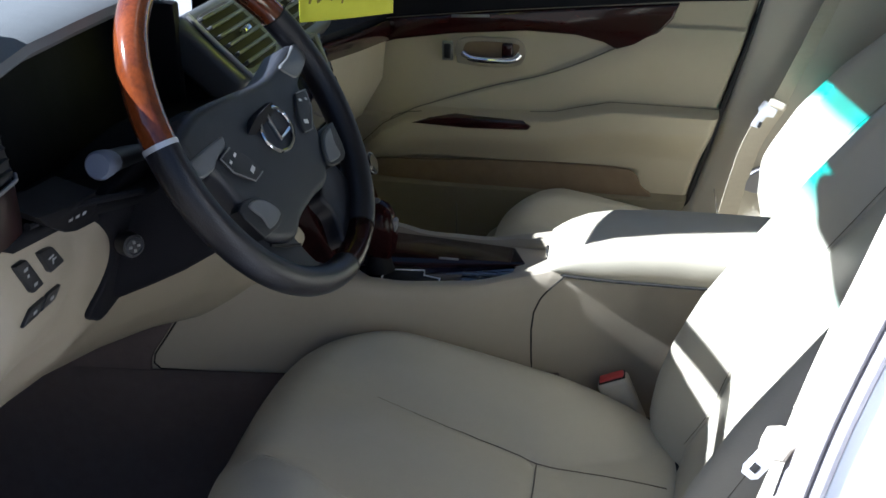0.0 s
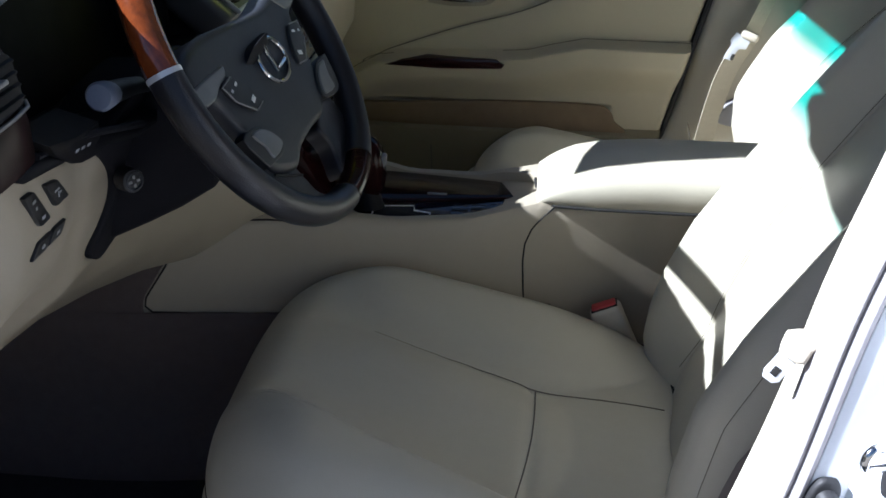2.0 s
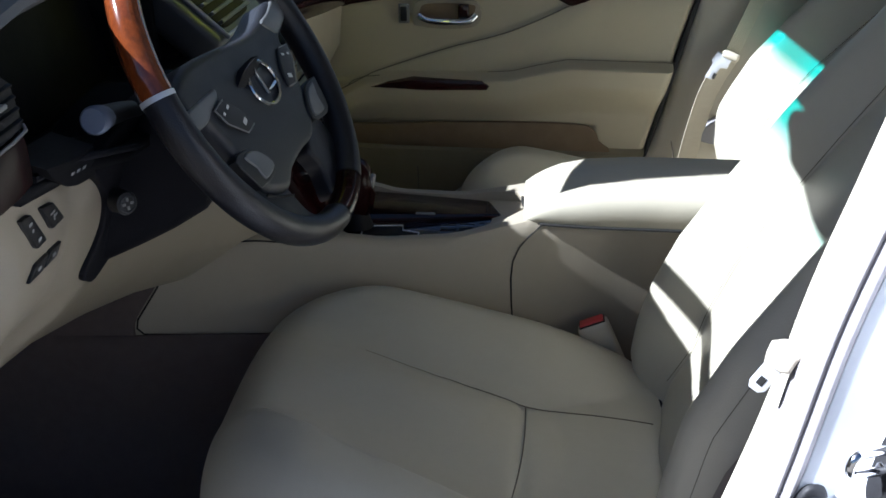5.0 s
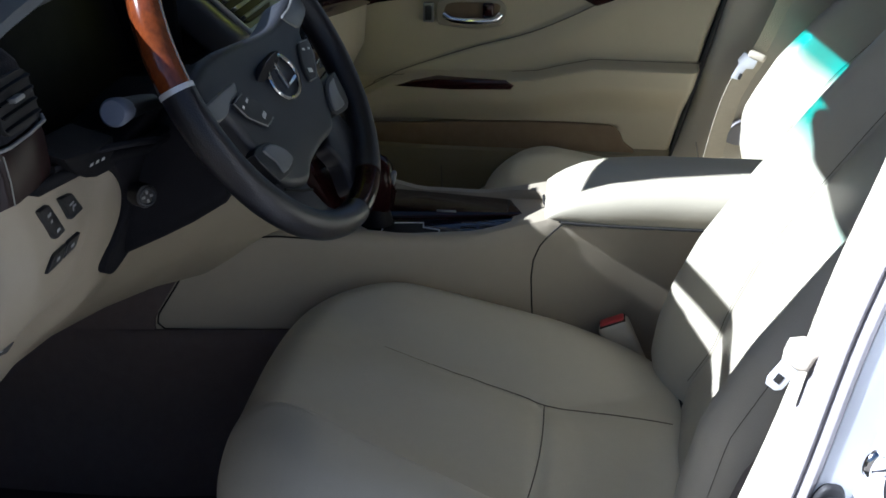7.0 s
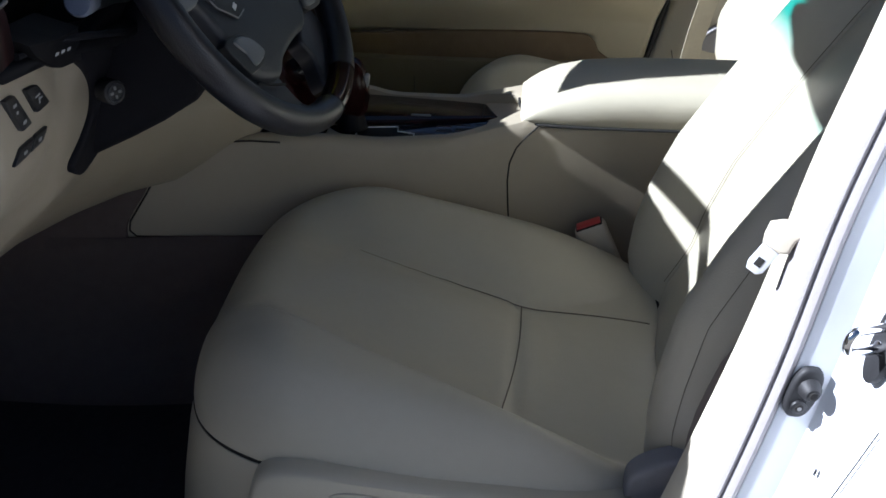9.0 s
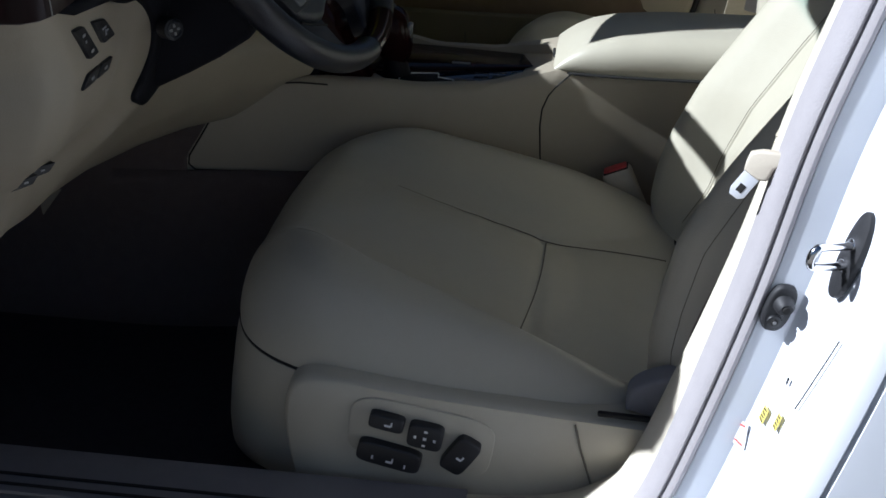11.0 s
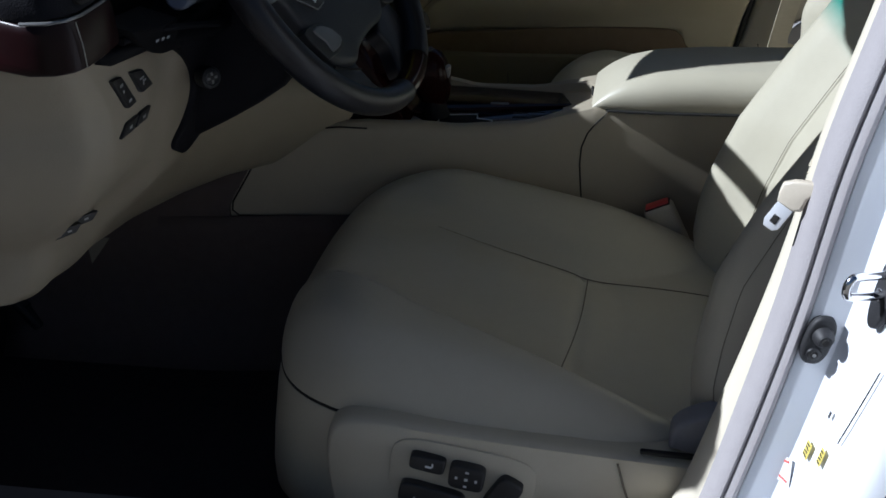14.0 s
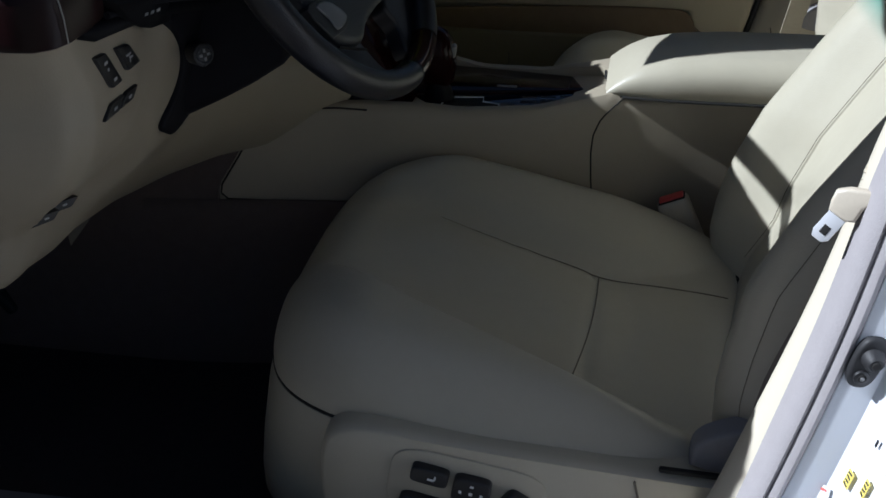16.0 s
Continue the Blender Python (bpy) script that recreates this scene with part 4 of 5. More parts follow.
def dash_button(corners, depth=0.004, marks=(), mat_name="black", face=None):
    """A switch with its corners given as (y, z) on the panel."""
    cy, cz = sum(c[0] for c in corners) / 4, sum(c[1] for c in corners) / 4
    c, n = on_dash(cy, cz)
    m = frame_at(c, face or n)
    inv = m.inverted()
    pts = []
    for y, z in corners:
        q = inv @ Vector((dash_x(y, z), y, z))
        pts.append((q.x, q.y))
    fine = []
    for i in range(4):
        a, b, d = Vector(pts[i - 1]), Vector(pts[i]), Vector(pts[(i + 1) % 4])
        fine += [tuple(b.lerp(a, 0.16)), tuple(b.lerp(a, 0.05).lerp(b.lerp(d, 0.05), 0.5)), tuple(b.lerp(d, 0.16))]
    b = part("switch", prism(fine, 0.014, m @ pose(0, 0, depth), 0.0012, 3), M[mat_name], D, "black dashboard switch")
    for u, v, w, h in marks:
        q = Vector(pts[3]).lerp(Vector(pts[2]), u).lerp(Vector(pts[0]).lerp(Vector(pts[1]), u), v)
        part("symbol", rounded((w, h, 0.0006), 0.0002, 1, m @ pose(q.x, q.y, depth + 0.0003)), M["symbol"], b)
    return b


dash_button([(-0.643, 0.945), (-0.618, 0.940), (-0.598, 0.916), (-0.625, 0.9165)], marks=[(0.5, 0.6, 0.009, 0.002), (0.45, 0.4, 0.002, 0.006), (0.6, 0.45, 0.006, 0.002)])
dash_button([(-0.683, 0.951), (-0.663, 0.949), (-0.638, 0.913), (-0.658, 0.913)], marks=[(0.5, 0.75, 0.006, 0.003), (0.4, 0.55, 0.003, 0.003), (0.5, 0.2, 0.006, 0.003)])
dash_button([(-0.661, 0.8995), (-0.634, 0.898), (-0.646, 0.8865), (-0.676, 0.888)], 0.003, marks=[(0.5, 0.5, 0.006, 0.003)])
dash_button([(-0.631, 0.898), (-0.605, 0.896), (-0.6155, 0.8855), (-0.643, 0.8865)], 0.003, marks=[(0.5, 0.5, 0.006, 0.003)])
dash_button([(-0.633, 0.760), (-0.606, 0.756), (-0.613, 0.7475), (-0.643, 0.751)], 0.007, face=(0.8, -0.55, 0.2), marks=[(0.5, 0.5, 0.005, 0.002)])
dash_button([(-0.597, 0.756), (-0.570, 0.752), (-0.578, 0.7435), (-0.605, 0.7465)], 0.007, face=(0.8, -0.55, 0.2), marks=[(0.5, 0.5, 0.005, 0.002)])
part("seam", tube([on_dash(y, 0.7135 + 0.02 * (y + 0.78), 0.0004)[0] for y in np.linspace(-0.86, -0.745, 12)], 0.0010, 6), M["gap"], low)

# instrument hood and dash top
LIP = [(-0.70, -0.14, 1.085), (-0.655, -0.122, 1.108), (-0.60, -0.118, 1.116), (-0.50, -0.120, 1.112), (-0.38, -0.122, 1.106), (-0.215, -0.126, 1.098), (-0.198, -0.15, 1.088), (-0.180, -0.21, 1.078), (-0.14, -0.225, 1.065), (0.10, -0.225, 1.06), (0.30, -0.16, 1.06), (0.70, -0.15, 1.05)]
ly = [p[0] for p in LIP]
rings = []
for y in np.linspace(-0.745, 0.70, 90):
    x, z = interp(y, ly, [p[1] for p in LIP]), interp(y, ly, [p[2] for p in LIP])
    z -= 0.10 * max(0, -0.70 - y) / 0.14
    ring = [(x - 0.04, y, z - 0.022), (x - 0.01, y, z - 0.016), (x, y, z - 0.008), (x - 0.002, y, z), (x - 0.012, y, z + 0.005), (x - 0.05, y, z + 0.010), (x - 0.15, y, z + 0.008), (x - 0.30, y, z - 0.03), (-0.72, y, 0.99), (-0.99, y, 0.95), (-0.99, y, 0.85)]
    rings.append(ring)
top_pad = part("top_pad", loft(rings, closed=False), M["dashtop"], D, "grey soft dashboard top")
md = top_pad.modifiers.new("thickness", "SOLIDIFY")
md.thickness, md.offset = 0.008, -1
# dark recess of the instruments
bm = bmesh.new()
rounded((0.02, 0.60, 0.22), 0.004, 2, pose(-0.255, -0.41, 1.00, 0, -14, 0), bm)
part("cluster_face", bm, M["deepblack"], D, "black instrument panel")
bm = loft([[(x, y, z) for y, x, z in row] for row in (
    [(-0.70, -0.10, 0.985), (-0.60, -0.092, 0.972), (-0.50, -0.085, 0.945), (-0.38, -0.085, 0.93), (-0.26, -0.095, 0.93), (-0.16, -0.11, 0.93)],
    [(-0.70, -0.13, 0.987), (-0.60, -0.125, 0.975), (-0.50, -0.12, 0.948), (-0.38, -0.12, 0.934), (-0.26, -0.12, 0.934), (-0.16, -0.13, 0.934)],
    [(-0.70, -0.30, 0.94), (-0.60, -0.30, 0.93), (-0.50, -0.30, 0.91), (-0.38, -0.30, 0.90), (-0.26, -0.30, 0.90), (-0.16, -0.30, 0.90)])], closed=False)
sh = part("cluster_shelf", bm, M["deepblack"], D)
sh.modifiers.new("thickness", "SOLIDIFY").thickness = 0.012
part("cluster_cheek", rounded((0.16, 0.02, 0.13), 0.006, 2, pose(-0.245, -0.165, 0.985)), M["deepblack"], D)
part("bezel", tube(smooth_line([(-0.095, -0.685, 0.990), (-0.088, -0.62, 0.981), (-0.082, -0.55, 0.962), (-0.078, -0.50, 0.947)], 6), 0.0035, 8), M["dash"], D, "dark grey lower edge of the instrument opening")
tabf = frame_at((-0.108, -0.5, 0.925), (1, 0, -0.31)) @ pose(0, 0, 0.006)
tab = part("switch_bank", prism([(-0.197, 0.085), (-0.174, 0.065), (-0.13, 0.038), (-0.108, 0.029), (-0.057, 0.017), (-0.081, 0.059), (-0.134, 0.067)], 0.04, tabf, 0.003), M["deepblack"], D, "black trip switch bank")
for k in range(3):
    part("symbol", rounded((0.007, 0.003, 0.0006), 0.0002, 1, tabf @ pose(-0.130 + 0.014 * k, 0.052 - 0.003 * k, 0.0006, 0, 0, -10)), M["symbol"], tab)

# dark column surround that hangs over the beige panel
tp = [(-0.056, 0.016), (-0.020, -0.012), (0.017, -0.047), (0.033, -0.082), (0.024, -0.108), (0.002, -0.127), (0.004, -0.139), (0.020, -0.150), (0.055, -0.164), (0.14, -0.14), (0.2, -0.08), (0.22, 0.02), (0.1, 0.05), (-0.02, 0.04)]
tp = [(p.x, p.y) for p in smooth_line([(y, z, 0) for y, z in tp] + [(*tp[0], 0)], 5)][:-1]
TF = frame_at((-0.107, -0.5, 0.925), (1, 0, -0.36))
part("column_surround", prism(tp, 0.012, TF, 0.004, 3), M["dash"], D, "dark panel round the steering column")
KF = frame_at((-0.100, -0.488, 0.880), (0.8, -0.6, 0.1))
kn = part("tilt_knob", disc(0.0125, 0.018, KF, 28, 0.003), M["black"], D, "black tilt knob with chrome marks")
kf = KF @ pose(0, 0, 0.0006)
part("ring", tube([kf @ Vector((0.0085 * math.cos(w), 0.0085 * math.sin(w), 0)) for w in np.linspace(0, 2 * math.pi, 24, endpoint=False)], 0.0012, 6, closed=True), M["hub"], kn)
for k in range(4):
    part("symbol", rounded((0.003, 0.004, 0.001), 0.0004, 1, kf @ pose(0, 0, 0, 0, 0, 90 * k) @ pose(0, 0.0045, 0)), M["silver"], kn)

# outer vent and wood below it
V = thing("side_vent", (-0.10, -0.745, 0.985), "black slatted air vent over a dark wood trim", "air vent")
plan = [(-0.20, -0.704), (-0.13, -0.706), (-0.095, -0.708), (-0.082, -0.713), (-0.075, -0.724), (-0.073, -0.75), (-0.074, -0.782), (-0.080, -0.797), (-0.092, -0.806), (-0.115, -0.808), (-0.15, -0.795), (-0.20, -0.775)]


def block(levels, mat_name, nm, label=""):
    rings = []
    for z, g in levels:
        rings.append([(x - g, y + (g if y < -0.75 else -g) * 0.8, z) for x, y in plan] + [(-0.24, -0.76, z), (-0.24, -0.70, z)])
    return part(nm, loft(rings), M[mat_name], V, label)


block([(1.002, 0.004), (1.004, 0.001), (1.012, 0.0), (1.038, 0.0005), (1.045, 0.002), (1.047, 0.006)], "ventwood", "wood_trim", "dark glossy wood trim")
block([(1.0485, 0.004), (1.051, 0.001), (1.075, 0.004), (1.094, 0.009), (1.103, 0.015), (1.108, 0.026), (1.110, 0.045)], "dash", "surround", "black vent surround")
vm = frame_at((-0.0775, -0.760, 1.074), (1, -0.04, 0.16))
part("core", prism(oval(0.026, 0.020, 32, 5.0), 0.004, vm @ pose(0, 0, 0.0035), 0.001), M["gap"], V)
for k in range(4):
    part("slat", rounded((0.048, 0.0018, 0.006), 0.0006, 2, vm @ pose(0, -0.0135 + 0.009 * k, 0.0035, 20, 0, 0)), M["deepblack"], V)
part("vane_tab", rounded((0.014, 0.004, 0.008), 0.0015, 2, vm @ pose(-0.006, 0.004, 0.008)), M["silver"], V)
part("bright_trim", tube([(x + 0.0008, y, 1.0478) for x, y in plan[3:10]], 0.0016, 8), M["silver"], V, "bright trim strip")
part("wood_edge", tube([(-0.0738, -0.792, 1.045), (-0.0728, -0.790, 1.025), (-0.0732, -0.7895, 1.006)], 0.0006, 6), M["silver"], V)

# centre stack: two slatted vents, silver trim and a display turned up
CS = thing("center_stack", (-0.06, 0.0, 0.68), "centre stack with slatted vents and a dark display", "center stack")
cm = frame_at((-0.112, 0.0, 0.992), (0.66, -0.05, 0.75))
part("body", rounded((0.28, 0.36, 0.09), 0.012, 3, frame_at((-0.066, 0.0, 0.82), (1.0, 0, 0.25)) @ pose(0, 0, -0.05)), M["dash"], CS)
part("vent_panel", rounded((0.34, 0.12, 0.05), 0.010, 3, cm @ pose(0, 0, -0.026)), M["ventgrey"], CS, "silver panel round the vents")
for cxv in (-0.088, 0.078):
    part("vent_core", prism(oval(0.054, 0.046, 32, 6), 0.004, cm @ pose(cxv, 0, 0.003), 0.001), M["gap"], CS)
    for k in range(6):
        part("slat", rounded((0.104, 0.0048, 0.009), 0.0012, 2, cm @ pose(cxv, -0.038 + 0.0152 * k, 0.0055, 14, 0, 0)), M["ventgrey"], CS)
    part("vane_tab", rounded((0.020, 0.008, 0.012), 0.003, 2, cm @ pose(cxv, -0.004, 0.013)), M["chrome"], CS)
part("vent_trim", tube([cm @ Vector((x, y, 0.003)) for x, y in ((-0.150, 0.052), (-0.152, 0.0), (-0.150, -0.056), (-0.02, -0.057))], 0.0035, 8), M["ventsilver"], CS, "bright silver trim beside the vents")
rings = []
for z, x, h in ((0.835, -0.052, 0.135), (0.825, -0.040, 0.14), (0.76, -0.010, 0.143), (0.71, 0.016, 0.14), (0.672, 0.030, 0.13)):
    rings.append([(x - 0.10, -h, z), (x - 0.012, -h, z), (x - 0.003, -h + 0.004, z), (x, -h + 0.014, z), (x + 0.004, 0, z), (x, h - 0.034, z), (x - 0.012, h - 0.02, z), (x - 0.10, h - 0.02, z)])
part("control_panel", loft(rings), M["consolewood"], CS, "dark glossy wood control panel")
lf_ = frame_at((-0.003, 0.0, 0.755), (0.92, -0.05, 0.40))
for cx_ in (-0.095, 0.08):
    kb = part("knob", tube([lf_ @ Vector((cx_, 0.0, 0.0)), lf_ @ Vector((cx_, 0.0, 0.018)), lf_ @ Vector((cx_, 0.0, 0.021))], [0.017, 0.016, 0.013], 24), M["gloss"], CS, "gloss black control knob")
    part("ring", tube([lf_ @ Vector((cx_ + 0.0165 * math.cos(w), 0.0165 * math.sin(w), 0.018)) for w in np.linspace(0, 2 * math.pi, 24, endpoint=False)], 0.0011, 6, closed=True), M["silver"], kb)
for r_ in range(2):
    for k in range(5):
        bt = part("key", rounded((0.022, 0.011, 0.004), 0.0015, 2, lf_ @ pose(-0.055 + 0.0265 * k, 0.022 - 0.034 * r_, 0.004)), M["gloss"], CS)
        part("symbol", rounded((0.010, 0.002, 0.0006), 0.0002, 1, lf_ @ pose(-0.055 + 0.0265 * k, 0.022 - 0.034 * r_, 0.0064)), M["symbol"], bt)
df = frame_at((-0.058, 0.0, 0.895), (1.0, -0.04, 0.36))
part("display", prism(oval(0.088, 0.056, 32, 9), 0.02, df @ pose(0, 0, 0.006), 0.003, 2), M["screen"], CS, "dark glossy display")
part("display_frame", tube([df @ Vector((x, y, 0.006)) for x, y in oval(0.094, 0.061, 48, 9)], 0.004, 8, closed=True), M["dashtop"], CS)
for k in range(5):
    part("key", rounded((0.010, 0.016, 0.006), 0.002, 2, df @ pose(0.106, -0.044 + 0.022 * k, 0.004)), M["bluegloss"], CS)
# passenger's side of the dashboard: the wood strip falls towards the door
pad, strip_, box = [], [], []
for y in np.linspace(0.12, 0.70, 30):
    x0 = interp(y, [0.12, 0.4, 0.7], [-0.066, -0.070, -0.083])
    zl = interp(y, [0.12, 0.7], [0.896, 0.780])
    zh = zl + interp(y, [0.12, 0.7], [0.028, 0.040])
    pad.append([(-0.20, y, 1.03), (-0.13, y, 0.985), (x0 - 0.025, y, zh + 0.045), (x0 - 0.004, y, zh + 0.012), (x0 - 0.008, y, zh)])
    strip_.append([(x0 - 0.03, y, zh + 0.002), (x0 - 0.002, y, zh), (x0 + 0.003, y, (zl + zh) / 2), (x0 - 0.001, y, zl), (x0 - 0.03, y, zl - 0.004)])
    box.append([(x0 - 0.008, y, zl + 0.002), (x0 - 0.016, y, zl - 0.08), (x0 - 0.06, y, zl - 0.16), (x0 - 0.14, y, 0.60), (x0 - 0.27, y, 0.58)])
part("passenger_pad", loft(pad, closed=False), M["dash"], D, "dark padded upper edge")
part("wood_strip", loft(strip_, closed=False), M["wood"], D, "dark glossy wood strip")
part("glovebox_panel", loft(box, closed=False), M["doorbeige"], D, "beige passenger side panel")

# ---- mirror and the paper that hangs from it ----
MR = thing("rear_view_mirror", (0.0, -0.02, 1.285), "dark rear-view mirror under the windscreen top", "mirror")
part("housing", rounded((0.035, 0.25, 0.065), 0.014, 4, pose(0.015, -0.03, 1.318, 0, 8, 15)), M["black"], MR)
part("stem", tube([(0.0, -0.02, 1.33), (-0.03, 0.0, 1.35), (-0.004, 0.0, 1.378)], 0.009, 8), M["black"], MR)
bl, br = Vector((-0.024, -0.13, 1.023)), Vector((0.064, 0.02, 1.003))
bm = bmesh.new()
nx, nz = 12, 12
grid = []
side = (br - bl).cross(Vector((0, 0, 1))).normalized()
for j in range(nz + 1):
    row = []
    for i in range(nx + 1):
        p = bl.lerp(br, i / nx) + Vector((0, 0, 0.270 * j / nz))
        p += side * (0.004 * math.sin(3.1 * i / nx + 0.4) * (1 - j / nz) + 0.0015 * math.sin(5 * j / nz))
        row.append(bm.verts.new(p))
    grid.append(row)
for j in range(nz):
    for i in range(nx):
        bm.faces.new((grid[j][i], grid[j][i + 1], grid[j + 1][i + 1], grid[j + 1][i]))
pp = solo("paper_note", bm, M["paper"], "yellow paper note with handwriting hanging from the mirror", "paper")
pp.modifiers.new("thickness", "SOLIDIFY").thickness = 0.0006
for k, (u, w, h, tilt) in enumerate(((0.10, 0.010, 0.017, 20), (0.19, 0.012, 0.018, -10), (0.30, 0.004, 0.016, 5), (0.42, 0.014, 0.012, 30), (0.55, 0.012, 0.016, -25), (0.68, 0.010, 0.015, 12), (0.80, 0.010, 0.016, 40))):
    c = bl.lerp(br, u) + Vector((0, 0, 0.027)) + side * (0.004 * math.sin(3.1 * u + 0.4) + 0.0012)
    ink = part("pen_stroke", rounded((w, h * 0.22, 0.0006), 0.0002, 1, frame_at(c, side) @ pose(0, 0, 0, 0, 0, tilt + 35)), M["ink"], pp)
    ink = part("pen_stroke", rounded((w * 0.9, h * 0.2, 0.0006), 0.0002, 1, frame_at(c + Vector((0, 0, 0.006)), side) @ pose(0, 0, 0, 0, 0, tilt - 50)), M["ink"], pp)

# sun visor folded up under the driver's side of the roof edge
SV = thing("sun_visor", (0.0, -0.46, 1.33), "cream sun visor under the roof edge", "sun visor")
vp = [(p.x, p.y) for p in smooth_line([(-0.15, 0.03, 0), (-0.15, -0.01, 0), (-0.135, -0.022, 0), (0.0, -0.026, 0), (0.11, -0.018, 0), (0.135, 0.005, 0), (0.148, 0.05, 0), (0.0, 0.060, 0), (-0.15, 0.03, 0)], 4)][:-1]
part("panel", prism(vp, 0.012, frame_at((0.012, -0.455, 1.352), (1, 0, 0.1)), 0.003, 2), M["roofcloth"], SV)
part("hinge", tube([(0.004, -0.605, 1.355), (0.004, -0.62, 1.368)], 0.005, 8), M["beige"], SV)

# ---- passenger's door ----
DR = thing("passenger_door", (0.08, 0.73, 0.36), "closed passenger door with beige trim, wood strip and chrome handle", "car door")


def zarm(x):
    return interp(x, [-0.20, -0.14, -0.10, -0.05, 0.0, 0.20, 0.25, 0.30, 0.36, 0.60], [0.50, 0.56, 0.600, 0.626, 0.634, 0.640, 0.643, 0.656, 0.669, 0.667])


def door_y(x, z):
    d = zarm(x) - z
    arm = 0.042 * ss(d, -0.006, 0.006) * (1 - 0.75 * ss(d, 0.035, 0.11)) * ss(x, -0.22, -0.08)
    low = 0.022 * ss(0.488 - z, 0.0, 0.008)
    line = interp(x, [-0.075, -0.005, 0.121, 0.222, 0.356, 0.42], [0.617, 0.646, 0.690, 0.719, 0.782, 0.83])
    fold = 0.012 * ss(line - z, -0.004, 0.004) * (1 - ss(line - z, 0.02, 0.12)) + 0.010 * ss(line - z, -0.004, 0.05)
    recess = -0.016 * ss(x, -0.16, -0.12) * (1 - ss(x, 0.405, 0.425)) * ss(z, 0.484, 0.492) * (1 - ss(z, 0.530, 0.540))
    return 0.728 - arm - low - 0.6 * fold - recess


rings = []
zs = sorted(set(list(np.linspace(0.36, 0.96, 240)) + [0.484, 0.488, 0.492]))
for z in zs:
    xr = 0.522 + 0.24 * (z - 0.462)
    row = [(x, door_y(x, z), z) for x in np.linspace(-0.50, xr - 0.012, 150)]
    row += [(xr - 0.006, door_y(xr, z) + 0.003, z), (xr - 0.001, door_y(xr, z) + 0.014, z), (xr, door_y(xr, z) + 0.05, z)]
    rings.append(row)
# below the cut the trim carries painted-in shade
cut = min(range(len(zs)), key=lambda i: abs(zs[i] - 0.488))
part("lower_trim", loft(rings[:cut + 1], closed=False), M["doorshade"], DR, "lower door trim, its beige darkened for the shade there")
panel = part("trim_panel", loft(rings[cut:], closed=False), M["doorbeige"], DR, "beige moulded door trim")


def strip(points, proud, mat_name, nm, label="", r=0.004, parent=None, y0=None, n=5):
    pts = [(p.x, p.y) for p in smooth_line([(x, z, 0) for x, z in points] + [(*points[0], 0)], n)][:-1]
    m = Matrix(((1, 0, 0, 0), (0, 0, -1, y0), (0, 1, 0, 0), (0, 0, 0, 1)))
    return part(nm, prism(pts, 0.03, m @ pose(0, 0, proud), r, 3), M[mat_name], parent or DR, label)


wood = prism([(-0.45, 0.66), (-0.30, 0.71), (-0.20, 0.738), (-0.075, 0.775), (0.04, 0.793), (0.184, 0.806), (0.283, 0.803), (0.335, 0.792), (0.362, 0.779), (0.40, 0.79), (0.44, 0.815), (0.465, 0.845), (0.474, 0.874), (0.30, 0.858), (0.116, 0.840), (-0.075, 0.818), (-0.25, 0.79), (-0.45, 0.74)][::-1],
             0.03, Matrix(((1, 0, 0, 0), (0, 0, -1, 0.722), (0, 1, 0, 0), (0, 0, 0, 1))) @ pose(0, 0, 0.004), 0.005, 3)
part("wood_strip", wood, M["wood"], DR, "dark glossy walnut strip")
part("upper_trim", prism([(-0.50, 0.742), (-0.25, 0.792), (-0.075, 0.820), (0.116, 0.842), (0.30, 0.860), (0.46, 0.876), (0.60, 0.885), (0.62, 1.0), (-0.5, 1.0)], 0.03,
                         Matrix(((1, 0, 0, 0), (0, 0, -1, 0.726), (0, 1, 0, 0), (0, 0, 0, 1))) @ pose(0, 0, 0.006), 0.006, 3), M["dash"], DR, "dark upper door trim")
part("bright_strip", rounded((0.075, 0.004, 0.006), 0.0015, 2, pose(0.075, 0.7135, 0.832, 0, -3, 0)), M["silver"], DR)
# handle and lock
cup = strip([(0.050, 0.735), (0.045, 0.762), (0.060, 0.785), (0.115, 0.789), (0.168, 0.787), (0.184, 0.770), (0.182, 0.745), (0.160, 0.732), (0.10, 0.729)], 0.003, "beige", "handle_cup", "beige handle surround", 0.002, None, 0.722)
strip([(0.064, 0.745), (0.062, 0.766), (0.080, 0.780), (0.165, 0.780), (0.172, 0.765), (0.170, 0.748), (0.150, 0.741), (0.085, 0.740)], 0.0042, "beige_dark", "recess", "", 0.001, cup, 0.722)
part("handle", tube(smooth_line([(0.062, 0.714, 0.757), (0.080, 0.706, 0.7495), (0.12, 0.703, 0.748), (0.16, 0.706, 0.750), (0.174, 0.714, 0.760)], 6), 0.0075, 10), M["chrome"], DR, "chrome door handle")
part("handle_root", rounded((0.022, 0.012, 0.034), 0.004, 3, pose(0.150, 0.714, 0.765)), M["wood"], DR)
part("lock_frame", rounded((0.022, 0.008, 0.040), 0.003, 2, pose(0.030, 0.7195, 0.759)), M["silver"], DR)
part("lock_button", rounded((0.014, 0.008, 0.030), 0.003, 2, pose(0.030, 0.7165, 0.759)), M["black"], DR, "black lock button")
# crease line, window switch strip, pocket, lower seam
def on_door(pts, up=0.001):
    return [(x, door_y(x, z) - up, z) for x, z in pts]


